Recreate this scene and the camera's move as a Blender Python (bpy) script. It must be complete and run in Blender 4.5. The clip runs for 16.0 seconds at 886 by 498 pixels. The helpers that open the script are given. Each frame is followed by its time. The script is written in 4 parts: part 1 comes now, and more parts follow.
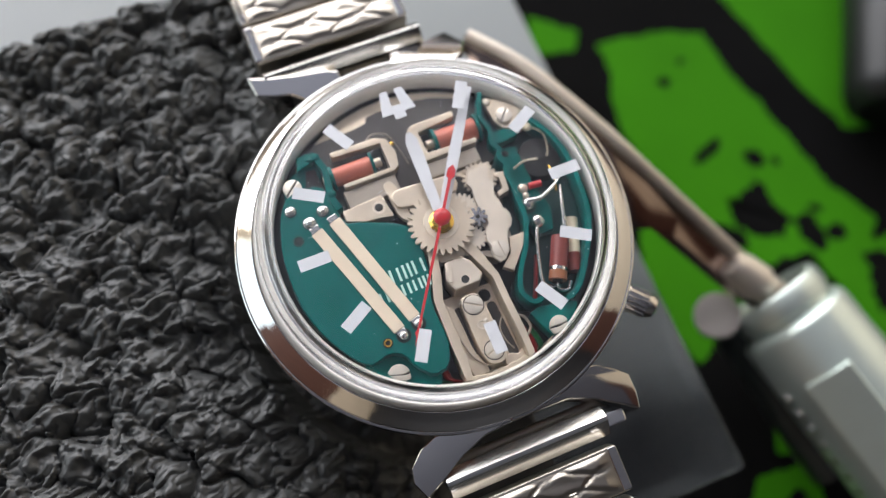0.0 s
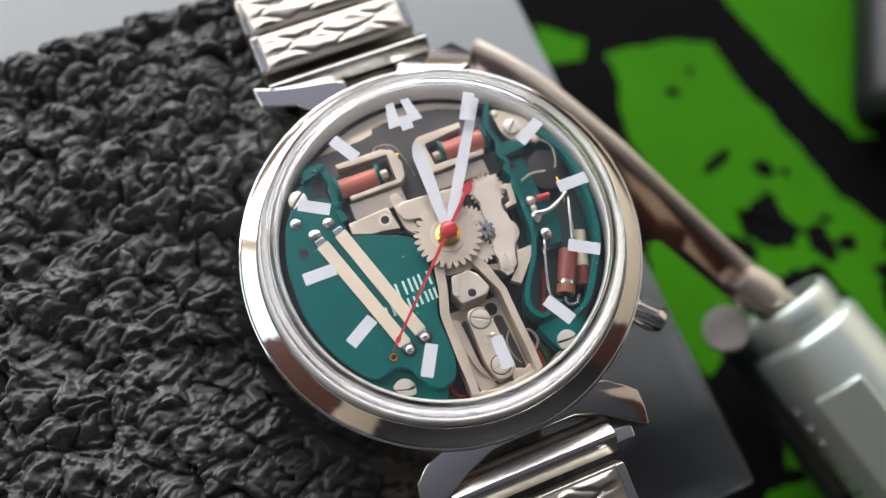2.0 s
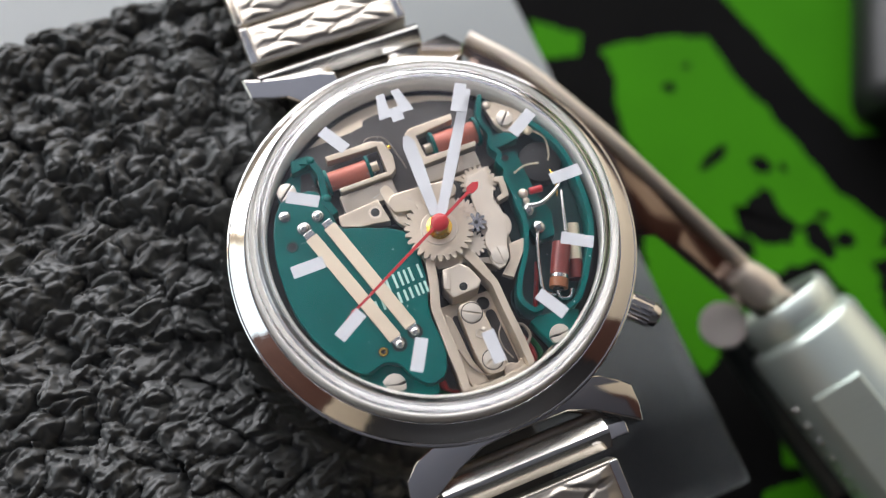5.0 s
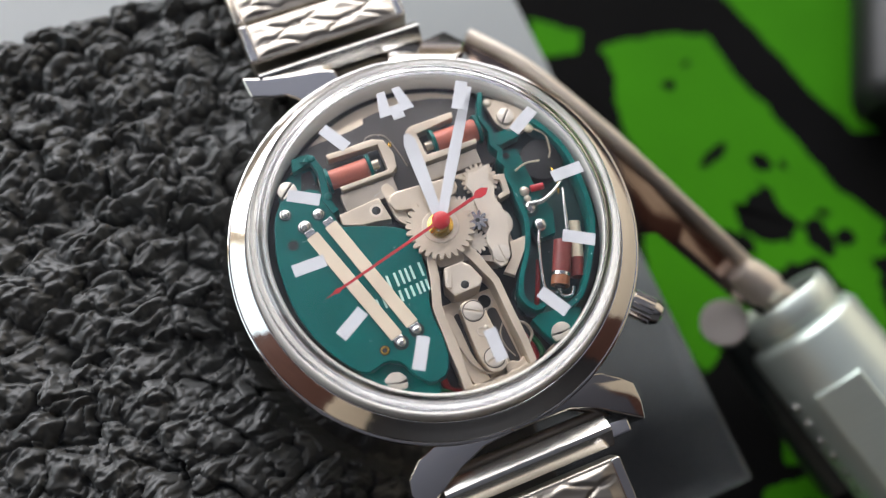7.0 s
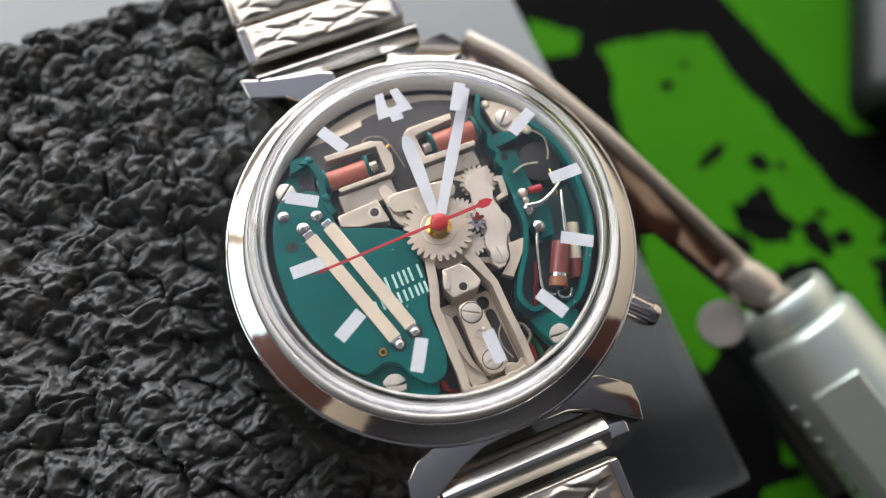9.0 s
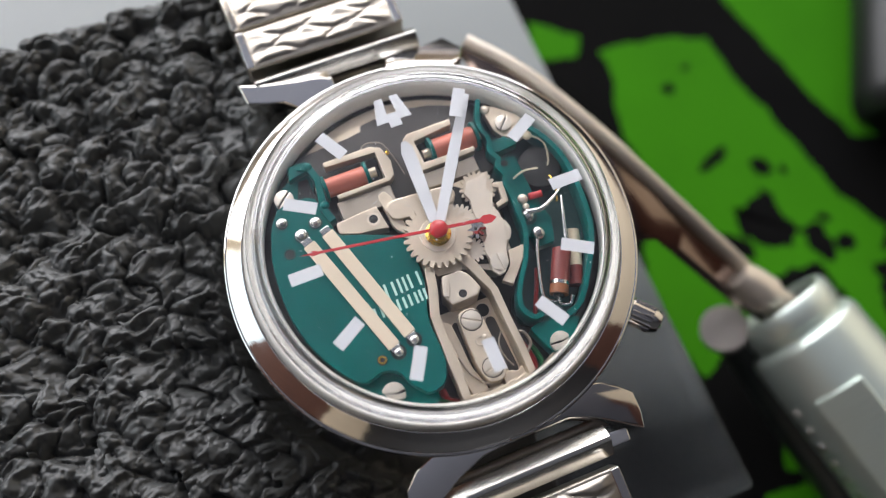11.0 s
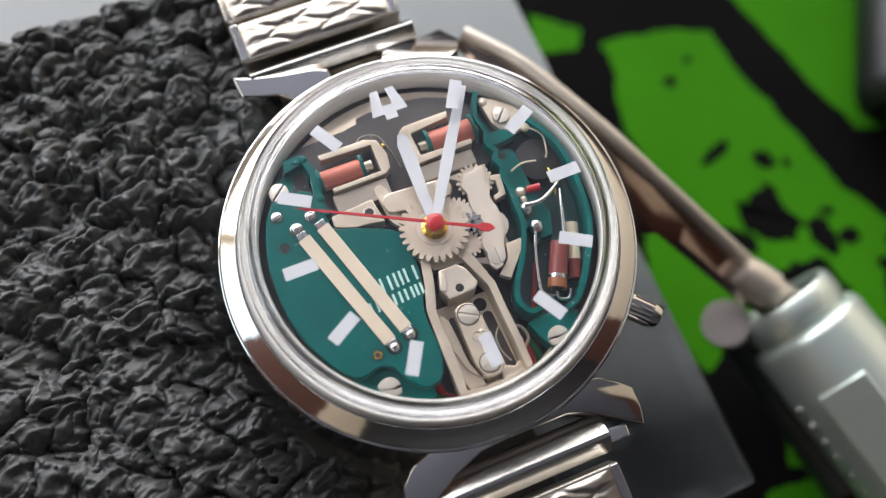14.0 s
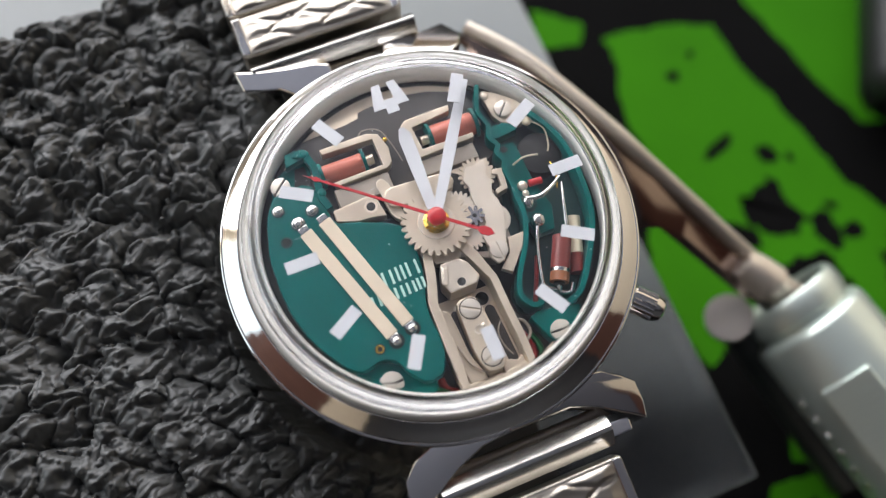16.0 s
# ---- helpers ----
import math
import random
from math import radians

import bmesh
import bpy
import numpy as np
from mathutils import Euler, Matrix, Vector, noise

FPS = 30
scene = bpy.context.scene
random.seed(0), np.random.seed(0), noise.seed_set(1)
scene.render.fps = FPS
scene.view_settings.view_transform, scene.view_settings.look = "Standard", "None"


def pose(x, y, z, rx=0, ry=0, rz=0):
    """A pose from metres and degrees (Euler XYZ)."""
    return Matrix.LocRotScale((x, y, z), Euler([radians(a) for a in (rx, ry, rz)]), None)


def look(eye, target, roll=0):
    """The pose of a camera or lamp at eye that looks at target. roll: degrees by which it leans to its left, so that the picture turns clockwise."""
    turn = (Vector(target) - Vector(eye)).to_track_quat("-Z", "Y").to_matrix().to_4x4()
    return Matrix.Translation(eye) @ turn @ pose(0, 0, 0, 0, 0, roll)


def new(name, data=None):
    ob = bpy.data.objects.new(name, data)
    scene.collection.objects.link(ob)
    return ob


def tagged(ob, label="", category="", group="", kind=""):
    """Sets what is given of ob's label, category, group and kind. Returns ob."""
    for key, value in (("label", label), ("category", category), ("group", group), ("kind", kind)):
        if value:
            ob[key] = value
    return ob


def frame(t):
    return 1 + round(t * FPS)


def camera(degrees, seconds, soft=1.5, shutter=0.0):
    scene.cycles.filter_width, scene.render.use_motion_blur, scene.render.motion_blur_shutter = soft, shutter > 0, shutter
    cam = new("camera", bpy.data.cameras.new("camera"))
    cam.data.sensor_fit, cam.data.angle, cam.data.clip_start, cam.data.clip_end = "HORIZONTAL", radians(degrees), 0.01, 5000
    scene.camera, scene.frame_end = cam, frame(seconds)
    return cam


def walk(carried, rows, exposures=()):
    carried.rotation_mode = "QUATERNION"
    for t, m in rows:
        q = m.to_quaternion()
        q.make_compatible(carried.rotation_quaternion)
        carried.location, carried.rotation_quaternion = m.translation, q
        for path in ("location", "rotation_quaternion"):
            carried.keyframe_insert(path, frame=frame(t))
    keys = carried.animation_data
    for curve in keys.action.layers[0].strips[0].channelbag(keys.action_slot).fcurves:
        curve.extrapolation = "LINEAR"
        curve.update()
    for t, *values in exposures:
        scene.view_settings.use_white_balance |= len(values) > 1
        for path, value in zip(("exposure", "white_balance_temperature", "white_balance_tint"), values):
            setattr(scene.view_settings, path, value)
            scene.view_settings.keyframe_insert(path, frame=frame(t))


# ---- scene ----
cam = camera(53.0, 16.0, 1.15)
PATH = [
    (0, (-0.012416, -0.022424, 0.108654), (-0.001333, -0.003222, 0.042258), 8.095),
    (0.5, (-0.011771, -0.022274, 0.108039), (-0.000908, -0.002929, 0.041648), 7.484),
    (1, (-0.012065, -0.021987, 0.108043), (-0.001323, -0.002380, 0.041709), 6.999),
    (1.5, (-0.011691, -0.022048, 0.107772), (-0.001064, -0.002372, 0.041440), 6.688),
    (2, (-0.012098, -0.021638, 0.108079), (-0.001323, -0.001867, 0.041799), 6.978),
    (2.5, (-0.012121, -0.021560, 0.108244), (-0.001289, -0.001720, 0.041994), 7.032),
    (3, (-0.011964, -0.021939, 0.107710), (-0.001102, -0.002126, 0.041457), 7.144),
    (3.5, (-0.011736, -0.022188, 0.107292), (-0.001015, -0.002220, 0.041063), 6.664),
    (4, (-0.011482, -0.022235, 0.106939), (-0.000710, -0.002254, 0.040721), 6.782),
    (6.5, (-0.011731, -0.022201, 0.106641), (-0.000749, -0.002406, 0.040402), 7.333),
    (7, (-0.011807, -0.022131, 0.106555), (-0.000787, -0.002359, 0.040316), 7.379),
    (7.5, (-0.011911, -0.022082, 0.106578), (-0.000854, -0.002343, 0.040335), 7.390),
    (8, (-0.011584, -0.021836, 0.106589), (-0.000476, -0.002071, 0.040363), 7.508),
    (8.5, (-0.011809, -0.021538, 0.106846), (-0.000556, -0.001846, 0.040622), 7.915),
    (9, (-0.011711, -0.021946, 0.106655), (-0.000617, -0.002291, 0.040394), 7.655),
    (11.5, (-0.011278, -0.021379, 0.106144), (-0.000310, -0.001593, 0.039900), 7.105),
    (12, (-0.011276, -0.021880, 0.105861), (-0.000424, -0.002192, 0.039569), 6.952),
    (12.5, (-0.011017, -0.021737, 0.105633), (-0.000343, -0.002171, 0.039276), 6.712),
    (13, (-0.011106, -0.021964, 0.105602), (-0.000497, -0.002330, 0.039255), 6.435),
    (13.5, (-0.011136, -0.021940, 0.105500), (-0.000556, -0.002216, 0.039175), 6.280),
    (14, (-0.010612, -0.021598, 0.105433), (-0.000079, -0.001961, 0.039074), 6.288),
    (14.5, (-0.010499, -0.021264, 0.105579), (0.000139, -0.001675, 0.039222), 6.618),
    (15, (-0.010638, -0.021451, 0.105620), (-0.000243, -0.001898, 0.039216), 6.044),
    (15.5, (-0.010782, -0.021667, 0.105453), (-0.000469, -0.002101, 0.039039), 5.806),
    (16, (-0.010598, -0.021904, 0.105237), (-0.000369, -0.002306, 0.038819), 5.531),
]
walk(cam, [(t, look(eye, target, roll)) for t, eye, target, roll in PATH])
cam.data.dof.use_dof = True
cam.data.dof.focus_distance = 0.0718
cam.data.dof.aperture_fstop = 13.5

# ---- light: a daylight room with two windows ----
world = bpy.data.worlds.new("sky")
scene.world = world
world.use_nodes = True
wn = world.node_tree.nodes
sky = wn.new("ShaderNodeTexSky")
sky.sky_type, sky.sun_disc, sky.sun_elevation, sky.sun_rotation = "NISHITA", False, radians(35), radians(200)
world.node_tree.links.new(sky.outputs[0], wn["Background"].inputs[0])
wn["Background"].inputs[1].default_value = 0.1
NORTH, WEST = 1.25, -1.5        # inner faces of the two walls with windows
WIN_N = (-1.42, 1.25, 0.06, 1.72)  # west, east, sill and head of the north window
WIN_W = (0.2, 1.2, 0.08, 1.65)    # south, north, sill and head of the west window


def window_lamp(name, eye, target, w, h, watts, color):
    lamp = bpy.data.lights.new(name, "AREA")
    lamp.shape, lamp.size, lamp.size_y, lamp.energy, lamp.color = "RECTANGLE", w, h, watts, color
    new(name, lamp).matrix_world = look(eye, target)


window_lamp("north_window_light", (-0.085, NORTH + 0.03, 0.89), (-0.085, 0, 0.89), 2.67, 1.66, 63.0, (0.97, 0.95, 0.97))
window_lamp("west_window_light", (WEST - 0.03, 0.7, 0.865), (0, 0.7, 0.865), 1.0, 1.57, 6.8, (0.86, 0.97, 0.99))
scene.view_settings.exposure = 0.1

# ---- materials ----
MM = 0.001


def mat(name, color, rough=0.5, metal=0.0, vary=0.15, scale=900.0, bump=0.0, bscale=2500.0, coat=0.0, rvary=0.0, spec=0.5):
    m = bpy.data.materials.new(name)
    m.use_nodes = True
    nt = m.node_tree
    b = nt.nodes["Principled BSDF"]
    b.inputs["Roughness"].default_value, b.inputs["Metallic"].default_value = rough, metal
    b.inputs["Coat Weight"].default_value = coat
    b.inputs["Specular IOR Level"].default_value = spec
    co = nt.nodes.new("ShaderNodeTexCoord")
    big = nt.nodes.new("ShaderNodeTexNoise")
    big.inputs["Scale"].default_value, big.inputs["Detail"].default_value = scale, 6.0
    nt.links.new(co.outputs["Object"], big.inputs["Vector"])
    mix = nt.nodes.new("ShaderNodeMix")
    mix.data_type = "RGBA"
    mix.inputs["A"].default_value = (*[c * (1 - vary) for c in color], 1)
    mix.inputs["B"].default_value = (*[min(1, c * (1 + vary)) for c in color], 1)
    nt.links.new(big.outputs["Fac"], mix.inputs["Factor"])
    nt.links.new(mix.outputs["Result"], b.inputs["Base Color"])
    fine = nt.nodes.new("ShaderNodeTexNoise")
    fine.inputs["Scale"].default_value, fine.inputs["Detail"].default_value = bscale, 4.0
    nt.links.new(co.outputs["Object"], fine.inputs["Vector"])
    if rvary:
        mr = nt.nodes.new("ShaderNodeMapRange")
        mr.inputs["To Min"].default_value, mr.inputs["To Max"].default_value = max(0, rough - rvary), rough + rvary
        nt.links.new(fine.outputs["Fac"], mr.inputs["Value"])
        nt.links.new(mr.outputs["Result"], b.inputs["Roughness"])
    if bump:
        bp = nt.nodes.new("ShaderNodeBump")
        bp.inputs["Strength"].default_value, bp.inputs["Distance"].default_value = 1.0, bump * MM
        nt.links.new(fine.outputs["Fac"], bp.inputs["Height"])
        nt.links.new(bp.outputs["Normal"], b.inputs["Normal"])
    return m


def glass_mat(name, color, rough=0.0, ior=1.49):
    m = bpy.data.materials.new(name)
    m.use_nodes = True
    b = m.node_tree.nodes["Principled BSDF"]
    b.inputs["Base Color"].default_value = (*color, 1)
    b.inputs["Roughness"].default_value, b.inputs["IOR"].default_value = rough, ior
    b.inputs["Transmission Weight"].default_value = 1.0
    return m


STEEL = mat("polished_steel", (0.77, 0.745, 0.715), 0.075, 1.0, 0.07, 300, 0.0012, 900, rvary=0.045)
BRUSHED = mat("brushed_steel", (0.52, 0.475, 0.41), 0.34, 1.0, 0.18, 500, 0.004, 3000, rvary=0.08)
ENDBAR = mat("satin_end_bar", (0.66, 0.64, 0.6), 0.2, 1.0, 0.08, 400, 0.004, 1800, rvary=0.08)
SCREW = mat("screw_steel", (0.68, 0.62, 0.54), 0.32, 0.65, 0.1, 900, 0.004, 2500)
SATIN = mat("satin_ring", (0.67, 0.65, 0.61), 0.4, 0.15, 0.06, 500, 0.004, 2500, rvary=0.08)
NICKEL = mat("nickel_plate", (0.74, 0.655, 0.55), 0.34, 0.7, 0.18, 500, 0.003, 2500, rvary=0.08)
CREAM = mat("matt_nickel", (0.65, 0.555, 0.44), 0.34, 0.68, 0.34, 330, 0.010, 2500, rvary=0.1)
CUPMETAL = mat("grey_magnet_cup", (0.36, 0.315, 0.265), 0.4, 0.6, 0.18, 500)
DARKPLATE = mat("dark_plate", (0.055, 0.05, 0.047), 0.45, 0.2, 0.25, 500)
GREEN = mat("green_board", (0.0, 0.09, 0.082), 0.3, 0.0, 0.22, 350, 0.004, 2200, spec=0.22)
# darkened copy of the board green: shade of cavity and recesses as colour
GREENDARK = mat("shaded_green_plastic", (0.002, 0.035, 0.034), 0.4, 0.0, 0.3, 400)
COPPER = mat("lacquered_copper_coil", (0.47, 0.14, 0.095), 0.4, 0.15, 0.15, 500, 0.006, 5000)
GOLD = mat("gold", (0.95, 0.62, 0.14), 0.18, 1.0, 0.05)
RED = mat("red_lacquer", (0.4, 0.015, 0.02), 0.3, 0.0, 0.1, 600, coat=0.3)
WHITE = mat("white_print", (0.5, 0.51, 0.54), 0.5, 0.0, 0.03, 400)
LETTER = mat("pale_green_print", (0.42, 0.62, 0.56), 0.5, 0.0, 0.08, 900)
SOLDER = mat("solder", (0.72, 0.71, 0.69), 0.2, 1.0, 0.1, 900, 0.01, 2500)
# black parts, and flat pieces that paint the shade inside holes and gaps
BLACK = mat("black_parts_and_hole_shade", (0.006, 0.006, 0.006), 0.6, 0.0, 0.2)
MAROON = mat("maroon_component", (0.17, 0.035, 0.03), 0.35, 0.0, 0.2, 800)
BROWN = mat("brown_band", (0.24, 0.085, 0.035), 0.35, 0.0, 0.1)
TAN = mat("tan_ceramic", (0.6, 0.52, 0.38), 0.4, 0.0, 0.1)
REDWIRE = mat("red_wire", (0.22, 0.008, 0.008), 0.4, 0.0, 0.1)
GREENWIRE = mat("green_wire", (0.01, 0.12, 0.04), 0.4, 0.0, 0.1)
CRYSTAL = glass_mat("acrylic_crystal", (1, 1, 1))
CRYSTALEDGE = glass_mat("acrylic_edge", (1, 1, 1), 0.11)
FOAM = mat("black_foam", (0.074, 0.076, 0.074), 0.43, 0.0, 0.3, 300, 0.10, 1100, rvary=0.12, spec=0.5)
MATBLACK = mat("black_cloth_mat", (0.0045, 0.0045, 0.0045), 0.85, 0.0, 0.35, 120, 0.05, 3000, spec=0.05)
MATGREEN = mat("green_print", (0.04, 0.205, 0.004), 0.85, 0.0, 0.2, 60, 0.05, 3000, spec=0.08)
# satin steel with a greenish reflection put into its base colour
TOOLSTEEL = mat("green_tinted_tool_steel", (0.66, 0.74, 0.68), 0.36, 0.72, 0.06, 160, 0.004, 1200, rvary=0.05)
BUTTON = mat("dull_grey_steel", (0.3, 0.27, 0.25), 0.55, 0.5, 0.1, 200)
SPINE = mat("warm_satin_steel", (0.82, 0.74, 0.64), 0.42, 0.7, 0.1, 200, 0.004, 900, rvary=0.06)
BLADE = mat("blade_steel", (0.36, 0.28, 0.24), 0.14, 1.0, 0.1, 200, 0.004, 900, rvary=0.08)
TOOLDARK = mat("dark_tool_plastic", (0.02, 0.024, 0.022), 0.35, 0.0, 0.3, 200)
LOUPE = mat("black_loupe_plastic", (0.008, 0.008, 0.008), 0.4, 0.0, 0.2, 100)
WALL = mat("cream_wall", (0.88, 0.76, 0.58), 0.8, 0.0, 0.05, 3)
CEIL = mat("grey_blue_ceiling", (0.145, 0.16, 0.205), 0.8, 0.0, 0.03, 3)
# near-black for an unseen wall that darkens the near bezel's reflection
DARKREFLECT = mat("dark_reflection_stand_in", (0.01, 0.011, 0.014), 0.6, 0.0, 0.2, 4)
# brown for unseen wall stretches that give the steel its brown reflections
BROWNREFLECT = mat("brown_reflection_stand_in", (0.13, 0.062, 0.047), 0.5, 0.0, 0.3, 8)
WOOD = mat("brown_wood", (0.10, 0.045, 0.03), 0.5, 0.0, 0.3, 8)
FRAME = mat("white_frame", (0.8, 0.8, 0.8), 0.4, 0.0, 0.03, 10)

# box plastic: pale and less transparent on one part of its length, clear on the rest
BOXPL = bpy.data.materials.new("pale_to_clear_box_plastic")
BOXPL.use_nodes = True
nt = BOXPL.node_tree
bs = nt.nodes["Principled BSDF"]
bs.inputs["Base Color"].default_value = (0.38, 0.405, 0.405, 1)
bs.inputs["Roughness"].default_value = 0.25
co = nt.nodes.new("ShaderNodeTexCoord")
sep = nt.nodes.new("ShaderNodeSeparateXYZ")
nt.links.new(co.outputs["Object"], sep.inputs[0])
wob = nt.nodes.new("ShaderNodeTexNoise")
wob.inputs["Scale"].default_value = 60
nt.links.new(co.outputs["Object"], wob.inputs["Vector"])
add = nt.nodes.new("ShaderNodeMath")
add.operation, add.inputs[1].default_value = "MULTIPLY_ADD", 0.012
nt.links.new(wob.outputs["Fac"], add.inputs[0])
nt.links.new(sep.outputs["Y"], add.inputs[2])
mr = nt.nodes.new("ShaderNodeMapRange")
mr.inputs["From Min"].default_value, mr.inputs["From Max"].default_value = -0.014, 0.012
mr.inputs["To Min"].default_value, mr.inputs["To Max"].default_value = 1.0, 0.1
nt.links.new(add.outputs[0], mr.inputs["Value"])
nt.links.new(mr.outputs["Result"], bs.inputs["Transmission Weight"])


# ---- mesh helpers, all in millimetres ----
CRISP = []          # flat-faced meshes, whose bevels stay apart from their faces


def part(name, bm, material, parent=None, label="", at=None, smooth=40):
    flat = any(bm is c for c in CRISP)
    CRISP.clear()
    for v in bm.verts:
        v.co *= MM
    bmesh.ops.recalc_face_normals(bm, faces=bm.faces)
    me = bpy.data.meshes.new(name)
    bm.to_mesh(me)
    bm.free()
    me.materials.append(material)
    if smooth:
        me.shade_smooth()
        me.set_sharp_from_angle(angle=radians(smooth))
        for p in me.polygons:
            if flat and abs(p.normal.z) > 0.99:
                p.use_smooth = False
    ob = new(name, me)
    if parent:
        ob.parent = parent
    if at is not None:
        ob.matrix_local = at
    if label:
        ob["label"] = label
    return ob


def spot(x, y, z, rz=0, rx=0, ry=0):
    return pose(x * MM, y * MM, z * MM, rx, ry, rz)


def bevel(bm, width, seg=2, low=30):
    es = [e for e in bm.edges if len(e.link_faces) == 2 and e.calc_face_angle(0) > radians(low)]
    if width:
        bmesh.ops.bevel(bm, geom=es, offset=width, segments=seg, affect="EDGES", profile=0.6, clamp_overlap=True)
    return bm


def prism(pts, z0, z1, round_=0.06, bm=None):
    own = bm is None
    bm = bm or bmesh.new()
    lo = [bm.verts.new((x, y, z0)) for x, y in pts]
    hi = [bm.verts.new((x, y, z1)) for x, y in pts]
    n = len(pts)
    bm.faces.new(hi)
    bm.faces.new(lo[::-1])
    for i in range(n):
        bm.faces.new((lo[i], lo[(i + 1) % n], hi[(i + 1) % n], hi[i]))
    if own:
        bmesh.ops.recalc_face_normals(bm, faces=bm.faces)
        bevel(bm, round_)
        CRISP.append(bm)
    return bm


def smoothed(pts, rounds=2):
    for _ in range(rounds):
        out = []
        for (ax, ay), (bx, by) in zip(pts, pts[1:] + pts[:1]):
            out += [(ax * 0.8 + bx * 0.2, ay * 0.8 + by * 0.2), (ax * 0.2 + bx * 0.8, ay * 0.2 + by * 0.8)]
        pts = out
    return pts


def lathe(profile, n=96, cx=0.0, cy=0.0, closed=True, bm=None):
    bm = bm or bmesh.new()
    rings = []
    for i in range(n):
        a = 2 * math.pi * i / n
        rings.append([bm.verts.new((cx + r * math.cos(a), cy + r * math.sin(a), z)) for r, z in profile])
    m = len(profile)
    for i in range(n):
        p, q = rings[i], rings[(i + 1) % n]
        for j in range(m if closed else m - 1):
            k = (j + 1) % m
            bm.faces.new((p[j], q[j], q[k], p[k]))
    if not closed:
        bm.faces.new([r[-1] for r in rings])
        bm.faces.new([r[0] for r in rings][::-1])
    return bm


def disc(x, y, z0, z1, r, n=32, b=0.06, bm=None):
    return lathe([(r, z0), (r, z1 - b), (r - b * 0.3, z1 - b * 0.3), (r - b, z1)], n, x, y, False, bm)


def capsule(x0, y0, x1, y1, r, n=10):
    a = math.atan2(y1 - y0, x1 - x0)
    pts = []
    for i in range(n + 1):
        t = a - math.pi / 2 + math.pi * i / n
        pts.append((x1 + r * math.cos(t), y1 + r * math.sin(t)))
    for i in range(n + 1):
        t = a + math.pi / 2 + math.pi * i / n
        pts.append((x0 + r * math.cos(t), y0 + r * math.sin(t)))
    return pts


def strip(path, w):
    """The outline of a band of width w along a path."""
    left, right = [], []
    for i, p in enumerate(path):
        a, b = path[max(i - 1, 0)], path[min(i + 1, len(path) - 1)]
        d = Vector((b[0] - a[0], b[1] - a[1])).normalized()
        left.append((p[0] - d.y * w / 2, p[1] + d.x * w / 2))
        right.append((p[0] + d.y * w / 2, p[1] - d.x * w / 2))
    return left + right[::-1]


def wall(path, w, z0, z1, b=0.05):
    """A standing wall of thickness w along a path, quad by quad."""
    o = strip(path, w)
    n = len(path)
    bm = bmesh.new()
    lo = [bm.verts.new((x, y, z0)) for x, y in o]
    hi = [bm.verts.new((x, y, z1)) for x, y in o]
    m = len(o)
    for i in range(m):
        bm.faces.new((lo[i], lo[(i + 1) % m], hi[(i + 1) % m], hi[i]))
    for i in range(n - 1):
        j = m - 1 - i
        bm.faces.new((hi[i], hi[i + 1], hi[j - 1], hi[j]))
        bm.faces.new((lo[j], lo[j - 1], lo[i + 1], lo[i]))
    bmesh.ops.recalc_face_normals(bm, faces=bm.faces)
    CRISP.append(bm)
    return bevel(bm, b, 2, 50)


def tube(path, r, n=10, bm=None, ends=True):
    bm = bm or bmesh.new()
    rings = []
    for i, p in enumerate(path):
        p = Vector(p)
        d = (Vector(path[min(i + 1, len(path) - 1)]) - Vector(path[max(i - 1, 0)])).normalized()
        u = d.cross(Vector((0, 0, 1)) if abs(d.z) < 0.95 else Vector((1, 0, 0))).normalized()
        v = d.cross(u)
        rr = r[i] if isinstance(r, (list, tuple)) else r
        rings.append([bm.verts.new(p + rr * (math.cos(a) * u + math.sin(a) * v)) for a in [2 * math.pi * k / n for k in range(n)]])
    for p, q in zip(rings, rings[1:]):
        for k in range(n):
            bm.faces.new((p[k], p[(k + 1) % n], q[(k + 1) % n], q[k]))
    if ends:
        bm.faces.new(rings[0][::-1])
        bm.faces.new(rings[-1])
    return bm


def curve(path, steps=6):
    """A smooth path through points."""
    out, P = [], [Vector(p) for p in path]
    for i in range(len(P) - 1):
        a, b, c, d = P[max(i - 1, 0)], P[i], P[i + 1], P[min(i + 2, len(P) - 1)]
        for s in range(steps):
            t = s / steps
            out.append(tuple(0.5 * (2 * b + (c - a) * t + (2 * a - 5 * b + 4 * c - d) * t * t + (3 * b - a - 3 * c + d) * t ** 3)))
    return out + [tuple(P[-1])]


def boxm(x0, y0, z0, x1, y1, z1, b=0.1, seg=2):
    return prism_b([(x0, y0), (x1, y0), (x1, y1), (x0, y1)], z0, z1, b, seg)


def prism_b(pts, z0, z1, b, seg):
    bm = prism(pts, z0, z1, 0)
    CRISP.append(bm)
    return bevel(bm, b, seg)


